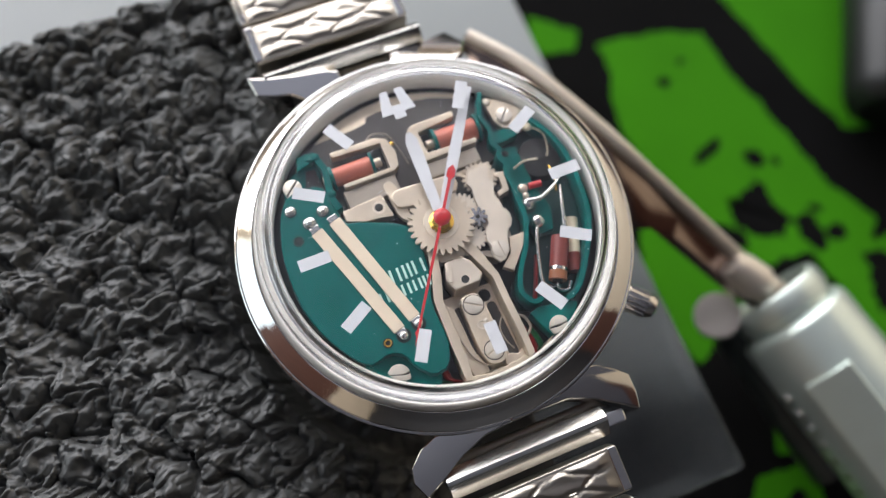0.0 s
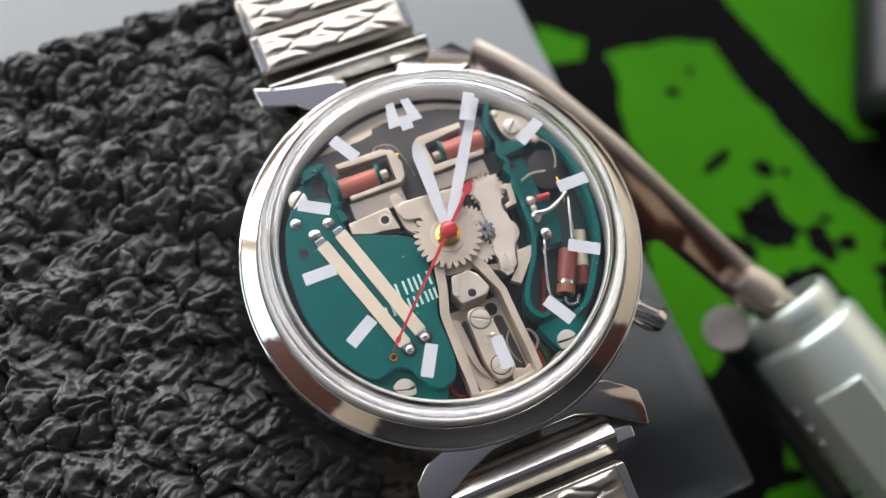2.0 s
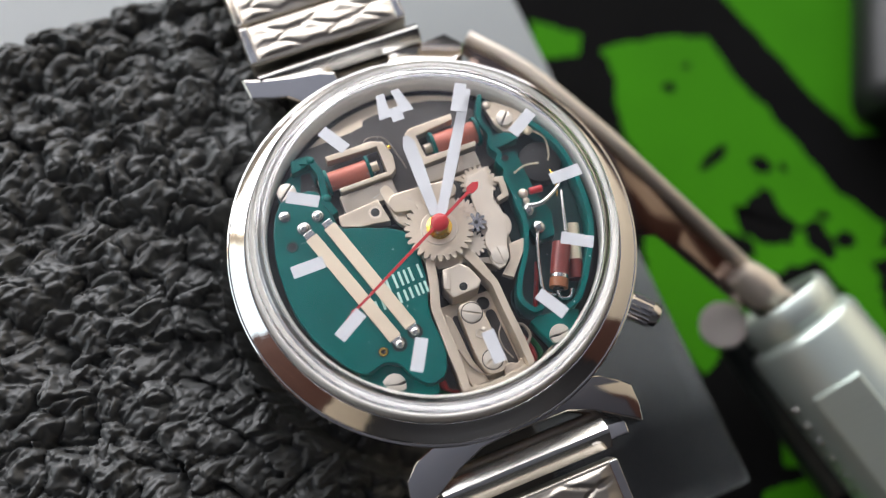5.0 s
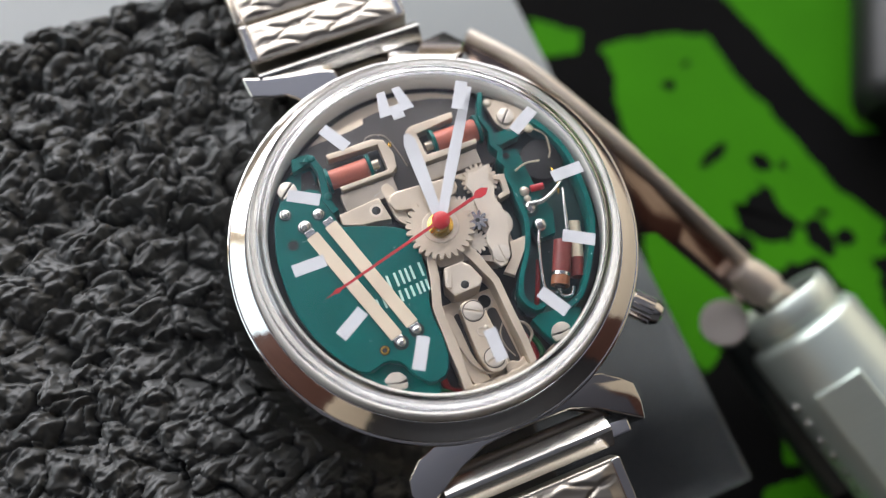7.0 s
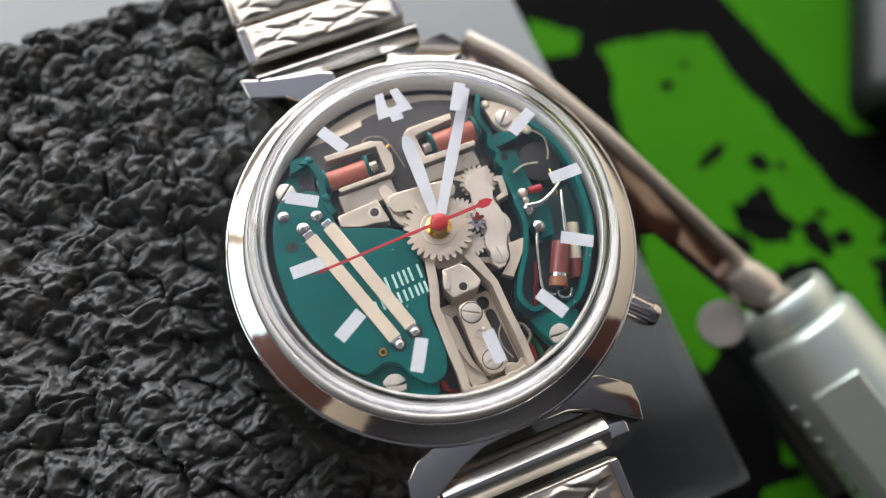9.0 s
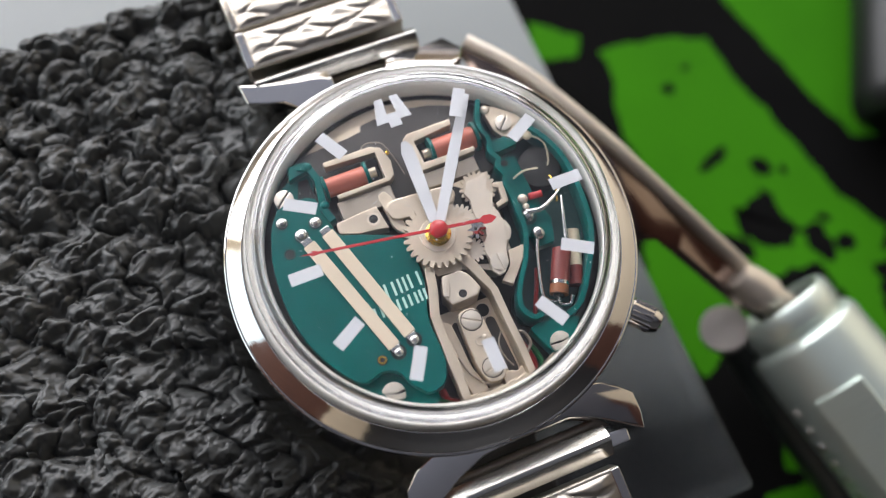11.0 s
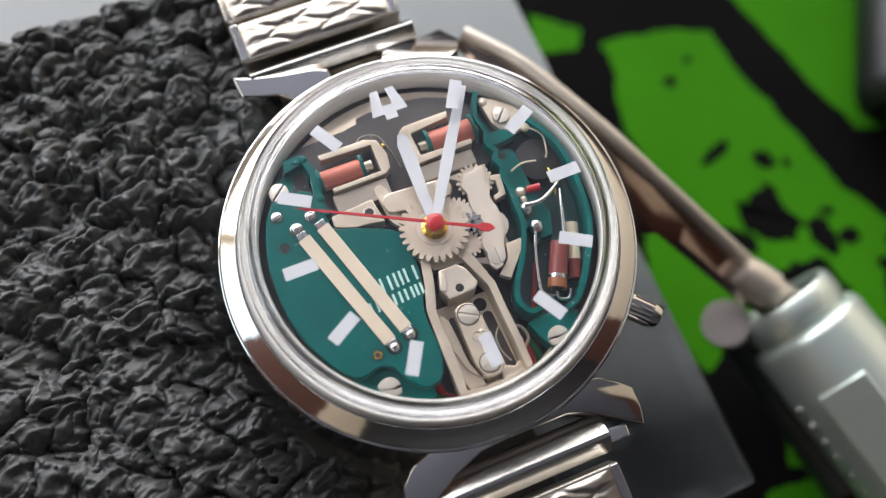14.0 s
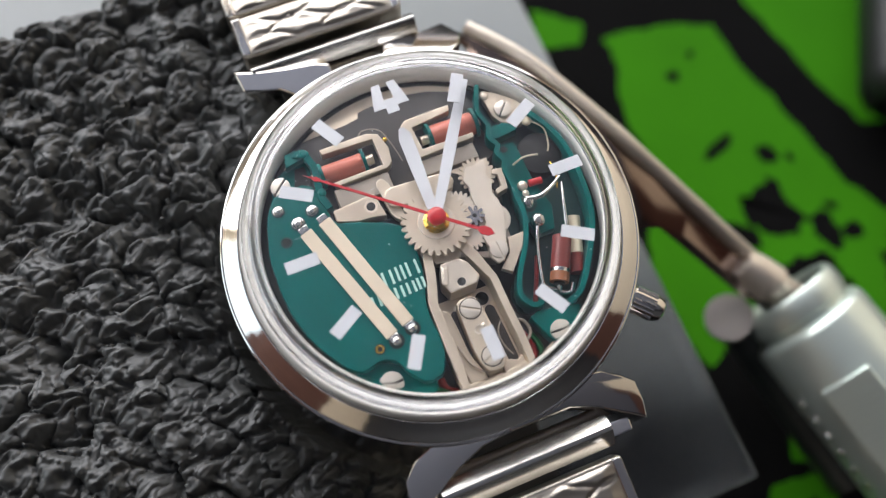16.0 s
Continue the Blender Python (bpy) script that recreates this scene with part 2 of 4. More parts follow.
def slotted(parent, x, y, z, r, turn, material=SCREW, h=0.45, label=""):
    """A screw head with a real slot, its floor blackened to deepen the shade."""
    bm = disc(0, 0, z - h - 0.5, z - 0.28, r * 0.99, 28, 0.02)
    w = r * 0.085
    for s in (1, -1):
        a0 = math.asin(w / r)
        pts = [(r * math.cos(a0 + (math.pi - 2 * a0) * i / 14), s * r * math.sin(a0 + (math.pi - 2 * a0) * i / 14)) for i in range(15)]
        half = prism(pts if s > 0 else pts[::-1], z - 0.3, z, 0.05)
        me = bpy.data.meshes.new("tmp")
        half.to_mesh(me)
        half.free()
        bm.from_mesh(me)
        bpy.data.meshes.remove(me)
    sc = part("screw", bm, material, parent, label, spot(x, y, 0, turn))
    # black floor piece: the slot's shade put into colour
    part("slot", prism([(-r * 0.96, -w * 0.9), (r * 0.96, -w * 0.9), (r * 0.96, w * 0.9), (-r * 0.96, w * 0.9)], z - 0.3, z - 0.2, 0), BLACK, sc, "", None, 0)
    return sc


def gear(x, y, z0, z1, r, tooth, n, hole=0.0):
    pts = []
    for i in range(n):
        for f, rr in ((0.05, r - tooth), (0.22, r - tooth * 0.25), (0.36, r), (0.6, r), (0.74, r - tooth * 0.25), (0.91, r - tooth)):
            a = 2 * math.pi * (i + f) / n
            pts.append((rr * math.cos(a), rr * math.sin(a)))
    return prism([(x + a, y + b) for a, b in pts], z0, z1, 0.0)


def dome(x, y, z, r, h=0.7, n=20):
    return lathe([(r, z - 0.1)] + [(r * math.cos(t), z + r * h * math.sin(t)) for t in [math.pi / 2 * k / 6 for k in range(6)]], n, x, y, False)


# ---- the room: unseen, its surface colours chosen for reflections in the steel ----
def slab(name, x0, y0, z0, x1, y1, z1, material, label="", category="", kind="structure"):
    bm = boxm(x0 * 1000, y0 * 1000, z0 * 1000, x1 * 1000, y1 * 1000, z1 * 1000, 0)
    ob = part(name, bm, material, None, "", None, 0)
    return tagged(ob, label, category, "", kind)


FLOOR_Z, CEIL_Z = -0.76, 1.8
slab("floor", -1.65, -1.6, FLOOR_Z - 0.1, 1.65, 1.4, FLOOR_Z, WOOD, "brown wooden floor of the room", "floor")
slab("ceiling", -1.65, -1.6, CEIL_Z, 1.65, 1.4, CEIL_Z + 0.1, CEIL, "plain grey-blue ceiling of the room", "ceiling")
slab("wall_east", 1.5, -0.8, FLOOR_Z, 1.65, NORTH, CEIL_Z, WALL, "plain warm cream wall of the room", "wall")
# added brown stretch, mirrored by the lower right lug and blade
slab("wall_east_brown", 1.5, -1.45, FLOOR_Z, 1.65, -0.8, CEIL_Z, BROWNREFLECT, "unseen brown stretch of wall, added for reflections in the steel", "wall")
# added dark wall stands in for the person behind the camera
slab("wall_south", -1.5, -1.6, FLOOR_Z, 1.65, -1.45, CEIL_Z, DARKREFLECT, "unseen dark wall, added for the dark reflection in the bezel", "wall")


def window_wall(name, horizontal, a0, a1, at, thick, opening, material, label):
    """A wall along x (or y) with one opening through it."""
    ob = tagged(new(name), label, "wall", "", "structure")
    w0, w1, z0, z1 = opening
    for p0, b0, p1, b1 in [q for q in ((a0, FLOOR_Z, w0 if horizontal else -0.8, CEIL_Z), (-0.8, FLOOR_Z, w0, CEIL_Z), (w1, FLOOR_Z, a1, CEIL_Z), (w0, FLOOR_Z, w1, z0), (w0, z1, w1, CEIL_Z)) if not (horizontal and q[0] == -0.8)]:
        q = (p0, at, p1, at + thick) if horizontal else (at, p0, at + thick, p1)
        # the west section from -0.8 is brown only for the bezel's reflection
        part("wall_section", boxm(q[0] * 1000, q[1] * 1000, b0 * 1000, q[2] * 1000, q[3] * 1000, b1 * 1000, 0), BROWNREFLECT if not horizontal and p0 == -0.8 else material, ob, "", None, 0)


window_wall("wall_north", True, -1.65, 1.65, NORTH, 0.15, WIN_N, WALL, "cream wall with one large window opening")
window_wall("wall_west", False, -1.45, NORTH, WEST - 0.15, 0.15, WIN_W, WALL, "cream wall with one window opening and a brown stretch added for reflections")
desk = tagged(new("desk"), "brown wooden desk with four legs under the mat", "desk")
part("desk_top", boxm(-700, -400, -36, 700, 400, -4.2, 3), WOOD, desk)
for x in (-660, 600):
    for y in (-360, 300):
        part("desk_leg", boxm(x, y, FLOOR_Z * 1000, x + 60, y + 60, -36.2, 3), WOOD, desk)

# ---- the printed mat ----
mat_ob = part("desk_mat", boxm(-300, -230, -4, 420, 260, 0, 0.8), MATBLACK)
tagged(mat_ob, "black cloth desk mat with a worn bright green print", "desk mat")


def ragged(pts, z0, z1, amp, seed, step=0.45):
    """A flat print with an uneven, worn edge."""
    out = []
    for (ax, ay), (bx, by) in zip(pts, pts[1:] + pts[:1]):
        n = max(1, int(math.hypot(bx - ax, by - ay) / step))
        for i in range(n):
            x, y = ax + (bx - ax) * i / n, ay + (by - ay) * i / n
            v = noise.noise_vector(Vector((x * 0.35 + seed, y * 0.35, seed)))
            f = noise.noise_vector(Vector((x * 1.6, y * 1.6 + seed, 3.0)))
            out.append((x + amp * (v.x + 0.45 * f.x), y + amp * (v.y + 0.45 * f.y)))
    return prism(out, z0, z1, 0)


def print_patch(name, pts, material, z1, amp, seed, label=""):
    return part(name, ragged(pts, -0.02, z1, amp, seed), material, mat_ob, label, None, 0)


def blot(x, y, rx, ry, turn, seed):
    a = radians(turn)
    pts = []
    for i in range(10):
        t = 2 * math.pi * i / 10
        u, v = rx * math.cos(t), ry * math.sin(t)
        pts.append((x + u * math.cos(a) - v * math.sin(a), y + u * math.sin(a) + v * math.cos(a)))
    return print_patch("worn_spot", pts, MATBLACK, 0.09, min(rx, ry) * 0.8, seed)


RC = (96.0, 50.0)       # middle of the printed ring


def arc(r, a0, a1, n=24):
    return [(RC[0] + r * math.cos(radians(a0 + (a1 - a0) * i / n)), RC[1] + r * math.sin(radians(a0 + (a1 - a0) * i / n))) for i in range(n + 1)]


# ---- the watch ----
BASE = 32.5             # height of the watch's own zero over the mat
watch = new("wristwatch")
watch.matrix_world = spot(0, 0, BASE)
tagged(watch, "steel wristwatch with exposed green electronic movement, lying on black foam", "wristwatch")
CX = -0.4
case = part("case", lathe([(12.5, -2.2), (15.8, -2.0), (16.7, -0.8), (16.9, 1.2), (17.0, 3.0), (16.95, 3.8), (16.8, 4.0), (15.6, 4.0), (15.2, 1.0), (12.5, 0.6)], 160, CX), STEEL, watch, "polished steel round case")
part("caseback", lathe([(15.5, -2.6), (15.5, -2.2), (15.2, -1.9), (0.3, -1.9), (0.3, -2.6)], 96, CX), STEEL, watch)
part("bezel", lathe([(17.0, 3.6), (17.17, 3.75), (17.2, 3.9), (17.14, 4.02), (17.04, 4.06), (16.98, 4.04), (16.96, 4.12), (16.88, 4.32), (16.8, 4.38), (16.32, 4.75), (16.26, 4.79), (16.2, 4.83), (15.85, 5.03), (15.54, 5.21), (15.47, 5.2), (15.4, 5.05), (15.4, 3.9)], 240, CX), STEEL, watch, "polished steel stepped bezel ring", None, 9)
part("tension_ring", lathe([(15.38, 4.0), (15.38, 5.2), (15.33, 5.6), (15.2, 5.9), (15.1, 6.02), (14.98, 6.05), (14.92, 5.98), (14.74, 5.96), (14.66, 5.84), (14.54, 5.86), (14.38, 5.8), (14.3, 5.62), (14.2, 5.6), (14.04, 5.45), (13.96, 5.2), (13.88, 5.1), (13.84, 4.0)], 200, CX), SATIN, watch, "pale satin ring round the edge of the crystal")
DOME = [(r, 8.4 - 0.33 * (r / 12.4) ** 2) for r in (0, 2, 4, 6, 8, 9.5, 11, 12, 12.5, 12.9, 13.1, 13.2)]
crys = part("crystal", lathe(DOME + [(13.32, 8.01), (13.5, 7.95), (13.75, 7.75), (13.95, 7.4), (14.05, 6.8), (14.07, 6.1), (14.9, 6.1), (14.92, 6.7), (14.88, 7.3), (14.76, 7.8), (14.52, 8.2), (14.15, 8.5), (13.7, 8.68), (13.4, 8.75)] + [(r, z + 0.75) for r, z in DOME[::-1]], 180, CX), CRYSTAL, watch, "clear domed acrylic crystal")
crys.data.materials.append(CRYSTALEDGE)
for f in crys.data.polygons:
    if math.hypot(f.center.x - CX * MM, f.center.y) > 13.4 * MM:
        f.material_index = 1
crys.visible_shadow = False
crown = part("crown", bevel(tube([(13.3, -9.6, -0.5), (13.9, -10.2, -0.5), (14.0, -10.3, -0.5), (15.6, -12.0, -0.6), (15.95, -12.35, -0.62), (16.1, -12.5, -0.63)], [0.6, 0.6, 1.15, 1.15, 0.95, 0.45], 36), 0.1, 2), STEEL, watch, "small rounded steel crown")
for k in range(18):
    a = 2 * math.pi * k / 18
    u, v = Vector((0.72, 0.69, 0.0)) * math.cos(a), Vector((0, 0, 1)) * math.sin(a)
    p = Vector((14.15, -10.45, -0.5)) + 1.15 * (u + v)
    part("knurl", tube([tuple(p), tuple(p + Vector((1.3, -1.4, -0.08)))], 0.1, 6), STEEL, crown)


def lug(pts, top, gx, gy):
    """One horn of the case: a faceted polished lug falling towards its tip."""
    bm = bmesh.new()
    hi, lo = [], []
    for x, y in pts:
        z = top - gx * (abs(x) - 6) - gy * (abs(y) - 16)
        hi.append(bm.verts.new((x, y, z)))
        lo.append(bm.verts.new((x * 0.99, y * 0.99, z - 5.0)))
    bm.faces.new(hi)
    bm.faces.new(lo)
    for i in range(len(pts)):
        j = (i + 1) % len(pts)
        bm.faces.new((lo[i], lo[j], hi[j], hi[i]))
    bmesh.ops.recalc_face_normals(bm, faces=bm.faces)
    bevel(bm, 0.22, 3, 40)
    CRISP.append(bm)
    return part("lug", bm, STEEL, watch, "", None, 16)


lug([(-10.75, 20.2), (-10.5, 18.1), (-8.9, 17.5), (-7.5, 17.1), (-6.2, 15.9), (-4.6, 15.3), (-2.6, 16.0), (-2.8, 17.9), (-3.9, 18.4), (-6.5, 18.9), (-9.2, 19.6)], 3.75, 0.05, -0.06)
lug([(8.6, 19.7), (9.75, 17.7), (9.0, 16.2), (7.2, 15.0), (5.0, 15.0), (1.6, 16.2), (2.2, 17.7), (3.6, 18.3), (5.2, 18.5), (6.6, 19.0)], 3.95, 0.32, 0.5)
lug([(7.9, -15.5), (9.3, -16.3), (10.3, -17.1), (10.35, -18.6), (10.1, -20.1), (8.3, -19.0), (6.4, -17.9), (4.3, -17.2), (1.7, -17.2), (-0.8, -17.2), (-0.8, -15.6), (3.5, -14.6)], 3.6, 0.16, 0.26)
lug([(-6.75, -15.8), (-8.4, -16.4), (-9.6, -17.5), (-9.85, -18.7), (-9.2, -20.2), (-7.6, -19.4), (-5.4, -18.2), (-3.1, -17.35), (-1.0, -17.2), (-1.0, -15.6), (-4.5, -14.8)], 3.4, 0.12, 0.1)

# expanding band: end bars and decorated links
def band_link(x0, x1, y0, y1, z0, z1, tilt, deco, seed):
    w, ym, xm, zm = x1 - x0, (y0 + y1) / 2, (x0 + x1) / 2, z0
    h, d = z1 - z0, y1 - y0
    if deco:
        ob = part("band_link", prism_b([(-w / 2, -d / 2), (w / 2, -d / 2), (w / 2, d / 2), (-w / 2, d / 2)], 0, h, 0.35, 3), BRUSHED, watch, "decorated steel link", spot(xm, ym, zm, 0, tilt))
    else:
        # roof-shaped bar: two sloping faces that meet in a ridge
        ridge = prism([(-d / 2, 0), (d / 2, 0), (d / 2, h * 0.72), (0.12 * d, h), (-0.02 * d, h), (-d / 2, h * 0.62)], -w / 2, w / 2, 0.12)
        ob = part("end_bar", ridge, ENDBAR, watch, "plain steel end bar with a ridge", spot(xm, ym, zm, 0, tilt) @ Matrix(((0, 0, 1, 0), (1, 0, 0, 0), (0, 1, 0, 0), (0, 0, 0, 1))), 16)
    if deco:
        nx, ny = 110, 26
        bm = bmesh.new()
        grid = []
        for i in range(nx + 1):
            row = []
            for j in range(ny + 1):
                u, v = i / nx, j / ny
                x, y = (u - 0.5) * (w - 1.7), (v - 0.5) * (d - 0.7)
                bend = 0.05 * noise.noise(Vector((u * 9, v * 2, seed)))
                cut = 1.0
                for c in range(5):
                    mid = -0.1 + 0.3 * c + (0.2 if c % 2 else -0.2) * math.sin(u * 10.5 + 0.9 * seed + 0.5 * c) + bend
                    cut = min(cut, abs(v - mid) / 0.11)
                edge = min(1, 12 * min(u, 1 - u), 9 * min(v, 1 - v))
                leaf = min(1.0, cut) ** 0.7 + 0.15 * math.sin(v * 14 + u * 12)
                z = h + edge * (0.03 + 0.2 * leaf)
                row.append(bm.verts.new((x, y, z + 0.01)))
            grid.append(row)
        for i in range(nx):
            for j in range(ny):
                bm.faces.new((grid[i][j], grid[i + 1][j], grid[i + 1][j + 1], grid[i][j + 1]))
        part("bark_pattern", bm, BRUSHED, ob, "wavy embossed steel top", None, 50)
        for s in (-1, 1):
            part("link_edge", prism_b([(s * (w / 2 - 0.45) - 0.4, -d / 2 + 0.1), (s * (w / 2 - 0.45) + 0.4, -d / 2 + 0.1), (s * (w / 2 - 0.45) + 0.4, d / 2 - 0.1), (s * (w / 2 - 0.45) - 0.4, d / 2 - 0.1)], h - 0.3, h + 0.14, 0.15, 3), STEEL, ob)
    return ob


def links():
    band_link(-9.3, 5.9, 18.6, 20.5, 1.6, 3.95, 0, False, 0)
    y = 21.1
    for k in range(4):
        band_link(-9.5 - 0.1 * k, 5.3 - 0.1 * k, y, y + 3.95, 1.4 - 0.2 * k, 3.9 - 0.2 * k, 0, True, k)
        y += 4.35
    band_link(-7.4, 6.9, -20.9, -18.4, 0.5, 2.9, 6, False, 0)
    y = -21.5
    for k in range(3):
        band_link(-7.6 - 0.2 * k, 6.6 - 0.2 * k, y - 3.9, y, 0.1 - 0.7 * k, 2.5 - 0.7 * k, 8, True, 7 + k)
        y -= 4.3
    part("spring_bar", tube([(-8.2, 18.2, 0.6), (8.0, 18.2, 0.6)], 0.5, 12), CUPMETAL, watch)
    part("spring_bar", tube([(-8.2, -18.2, 0.2), (8.8, -18.2, 0.2)], 0.5, 12), CUPMETAL, watch)
    part("bar_tab", prism_b([(6.95, -20.5), (8.7, -20.5), (8.8, -19.4), (6.95, -19.3)], 0.4, 1.6, 0.15, 2), STEEL, watch)


links()


# movement
part("main_plate", disc(CX, 0, 1.4, 2.2, 14.4, 96), DARKPLATE, watch, "dark metal main plate")
part("dark_base", prism(smoothed([(-9.5, 8.0), (-8.6, 11.3), (-2.4, 11.6), (-2.2, 12.4), (3.0, 12.4), (7.6, 10.6), (7.0, 3.0), (-7.8, 3.0)], 1), 2.0, 4.15, 0.1), DARKPLATE, watch, "dark base plate under the coils")
part("rim_plate", prism([(CX + r * math.sin(radians(a)), r * math.cos(radians(a))) for r, a in [(13.4, -44 + 4 * k) for k in range(20)] + [(11.2, 32 - 8 * k) for k in range(10)]], 2.0, 4.0, 0.05), CREAM, watch, "pale metal crescent at the rim")


def left_board():
    o = [(-12.4, 5.5), (-13.3, 2.3), (-13.4, -1.6), (-12.5, -5.2), (-10.7, -8.6), (-9.3, -9.0), (-8.0, -8.6), (-6.9, -9.1), (-6.4, -10.4), (-5.3, -11.6), (-3.8, -11.3), (-3.1, -9.3), (-3.3, -6.1), (-2.4, -3.4), (-2.2, -1.2), (-2.5, 0.9), (-3.5, 1.6), (-6.1, 2.7), (-7.5, 3.1), (-7.7, 5.2), (-8.2, 7.2), (-11.2, 7.2)]
    b = part("circuit_board", prism(smoothed(o, 1), 3.0, 5.4, 0.12), GREEN, watch, "glossy green board of the movement")
    part("board_tab", prism(capsule(-9.0, -9.9, -6.3, -11.6, 1.7), 3.0, 4.5, 0.12), GREEN, b)
    part("board_ledge", prism(smoothed([(-11.6, 6.6), (-11.2, 8.4), (-9.6, 9.4), (-8.0, 9.6), (-7.6, 8.8), (-8.4, 6.6)], 1), 3.0, 4.6, 0.12), GREEN, b)
    part("bobbin_post", wall([(-8.6, 9.9), (-7.7, 9.5), (-7.35, 8.2), (-7.6, 6.6), (-7.75, 5.6), (-7.4, 4.4)], 0.6, 4.0, 5.6), GREEN, b)
    part("bobbin_post", prism([(-9.6, 9.0), (-9.3, 10.2), (-7.7, 10.2), (-7.8, 9.4)], 4.0, 5.4, 0.1), GREEN, b)
    for x, y in ((-7.75, 9.6), (-7.55, 5.9)):
        part("bobbin_pin", dome(x, y, 5.55, 0.36, 0.6), GREEN, b)
    # flat black patch on the ledge, painting a slot's inner shade
    part("slot", prism([(-9.5, 7.3), (-8.9, 9.0), (-8.1, 9.0), (-8.0, 6.8)], 4.4, 4.63, 0), BLACK, b)
    for x0, y0, x1, y1 in ((-9.9, 3.15, -6.55, -7.15), (-8.2, 3.55, -5.05, -6.65)):
        part("contact_strip", prism(strip([(x0, y0), (x1, y1)], 1.08), 5.38, 5.62, 0.05), TAN2, b, "cream flat contact strip")
        d = Vector((x1 - x0, y1 - y0)).normalized()
        part("strip_tab", prism(strip([(x0 - 0.55 * d.x, y0 - 0.55 * d.y), (x0 - 0.02 * d.x, y0 - 0.02 * d.y)], 0.85), 5.38, 5.56, 0.05), SOLDER, b)
        part("strip_tab", prism(strip([(x1 + 0.02 * d.x, y1 + 0.02 * d.y), (x1 + 0.7 * d.x, y1 + 0.7 * d.y)], 0.8), 5.38, 5.56, 0.05), SOLDER, b)
        # black disc on the board paints the shaded recess round the joint
        part("well_shade", disc(x1 + 0.55 * d.x, y1 + 0.55 * d.y, 5.2, 5.42, 0.62, 20, 0.01), BLACK, b)
        part("solder_joint", dome(x1 + 0.6 * d.x, y1 + 0.6 * d.y, 5.5, 0.38), SOLDER, b)
    for x, y, r in ((-10.2, 4.1, 0.38), (-8.8, 4.75, 0.32), (-11.35, 5.65, 0.3)):
        # dark green disc paints the shaded recess round each rivet
        part("well_shade", disc(x, y, 5.2, 5.42, r + 0.26, 24, 0.01), GREENDARK, b)
        part("rivet", dome(x, y, 5.55, r, 0.5), SOLDER, b, "shiny round rivet")
        part("rivet_ring", lathe([(r + 0.13, 5.4), (r + 0.13, 5.5), (r + 0.05, 5.53), (r + 0.02, 5.4)], 24, x, y), SOLDER, b)
    part("hole_rim", lathe([(0.5, 5.38), (0.47, 5.45), (0.36, 5.44), (0.34, 5.38)], 24, -11.58, 2.97), GREENDARK, b)
    # holes are not cut: black discs carry their shade as colour
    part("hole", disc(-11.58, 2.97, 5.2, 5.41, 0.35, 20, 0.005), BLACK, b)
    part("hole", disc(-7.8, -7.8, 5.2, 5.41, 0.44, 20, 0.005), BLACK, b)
    part("eyelet", lathe([(0.34, 5.4), (0.34, 5.47), (0.2, 5.47), (0.2, 5.4)], 20, -7.8, -7.8), GOLD, b)
    part("embossed_ring", lathe([(0.5, 5.38), (0.48, 5.42), (0.36, 5.42), (0.34, 5.38)], 24, -4.5, -1.3), GREEN, b)
    # maker's print as plain bars
    for x, y, w, h in ((-5.2, -2.75, 0.85, 1.2), (-4.15, -2.7, 0.65, 1.2), (-3.1, -2.65, 0.95, 1.2), (-6.7, -4.2, 0.75, 0.95), (-4.75, -4.15, 0.72, 0.95), (-3.75, -4.1, 0.72, 0.95), (-2.9, -4.05, 0.6, 0.95)):
        bm = bmesh.new()
        for q in (-w / 2, w / 2 - 0.2):
            prism([(x + q, y - h / 2), (x + q + 0.2, y - h / 2), (x + q + 0.2, y + h / 2), (x + q, y + h / 2)], 5.39, 5.43, 0, bm)
        part("printed_mark", bm, LETTER, b, "pale printed mark", None, 0)
    slotted(watch, -7.9, -10.5, 4.9, 0.95, 0)
    slotted(watch, -10.5, 7.7, 5.3, 0.8, 40)


TAN2 = mat("cream_strip", (0.62, 0.52, 0.4), 0.42, 0.25, 0.08, 700)
left_board()


def coil(x0, x1, y, r, z):
    n = 26
    path = [(x0 + (x1 - x0) * i / n, y, z) for i in range(n + 1)]
    c = part("coil", tube(path, [r * (1 + 0.02 * math.sin(i * 2.4)) for i in range(n + 1)], 28), COPPER, watch, "coil of lacquered copper-red wire")
    for x in (x0 - 0.12, x1 + 0.12):
        part("bobbin_flange", bevel(tube([(x - 0.14, y, z), (x + 0.14, y, z)], r + 0.28, 28), 0.05), GREEN, c, "green bobbin flange")
    part("core_pin", tube([(x0 - 0.9, y, z), (x1 + 0.95, y, z)], 0.42, 16), CREAM, c)
    return c


coil(-6.9, -3.5, 7.45, 0.82, 4.9)
coil(2.6, 6.35, 7.5, 0.98, 4.75)


def fork_end(pts, cup, label="matt nickel fork end frame"):
    f = part("fork_end", prism(pts, 4.5, 5.55, 0.08), CREAM, watch, label)
    x0, x1, y0, y1 = cup
    part("magnet_cup", prism_b([(x0, y0), (x1, y0), (x1, y1), (x0, y1)], 2.6, 5.2, 0.14, 3), CUPMETAL, f, "grey magnet cup")
    return f


fork_end([(-6.5, 9.5), (-2.4, 9.5), (-1.5, 9.1), (-1.1, 7.7), (-1.3, 6.4), (-1.8, 6.0), (-6.3, 5.95), (-6.35, 6.35), (-2.1, 6.4), (-2.1, 8.85), (-6.45, 9.0)], (-6.6, -1.9, 4.2, 5.85))
fork_end([(4.9, 9.5), (1.0, 9.45), (0.5, 9.1), (0.6, 7.2), (0.9, 5.85), (5.8, 5.95), (5.9, 6.4), (1.45, 6.5), (1.35, 8.6), (4.8, 8.95)], (0.9, 5.6, 4.3, 5.7))
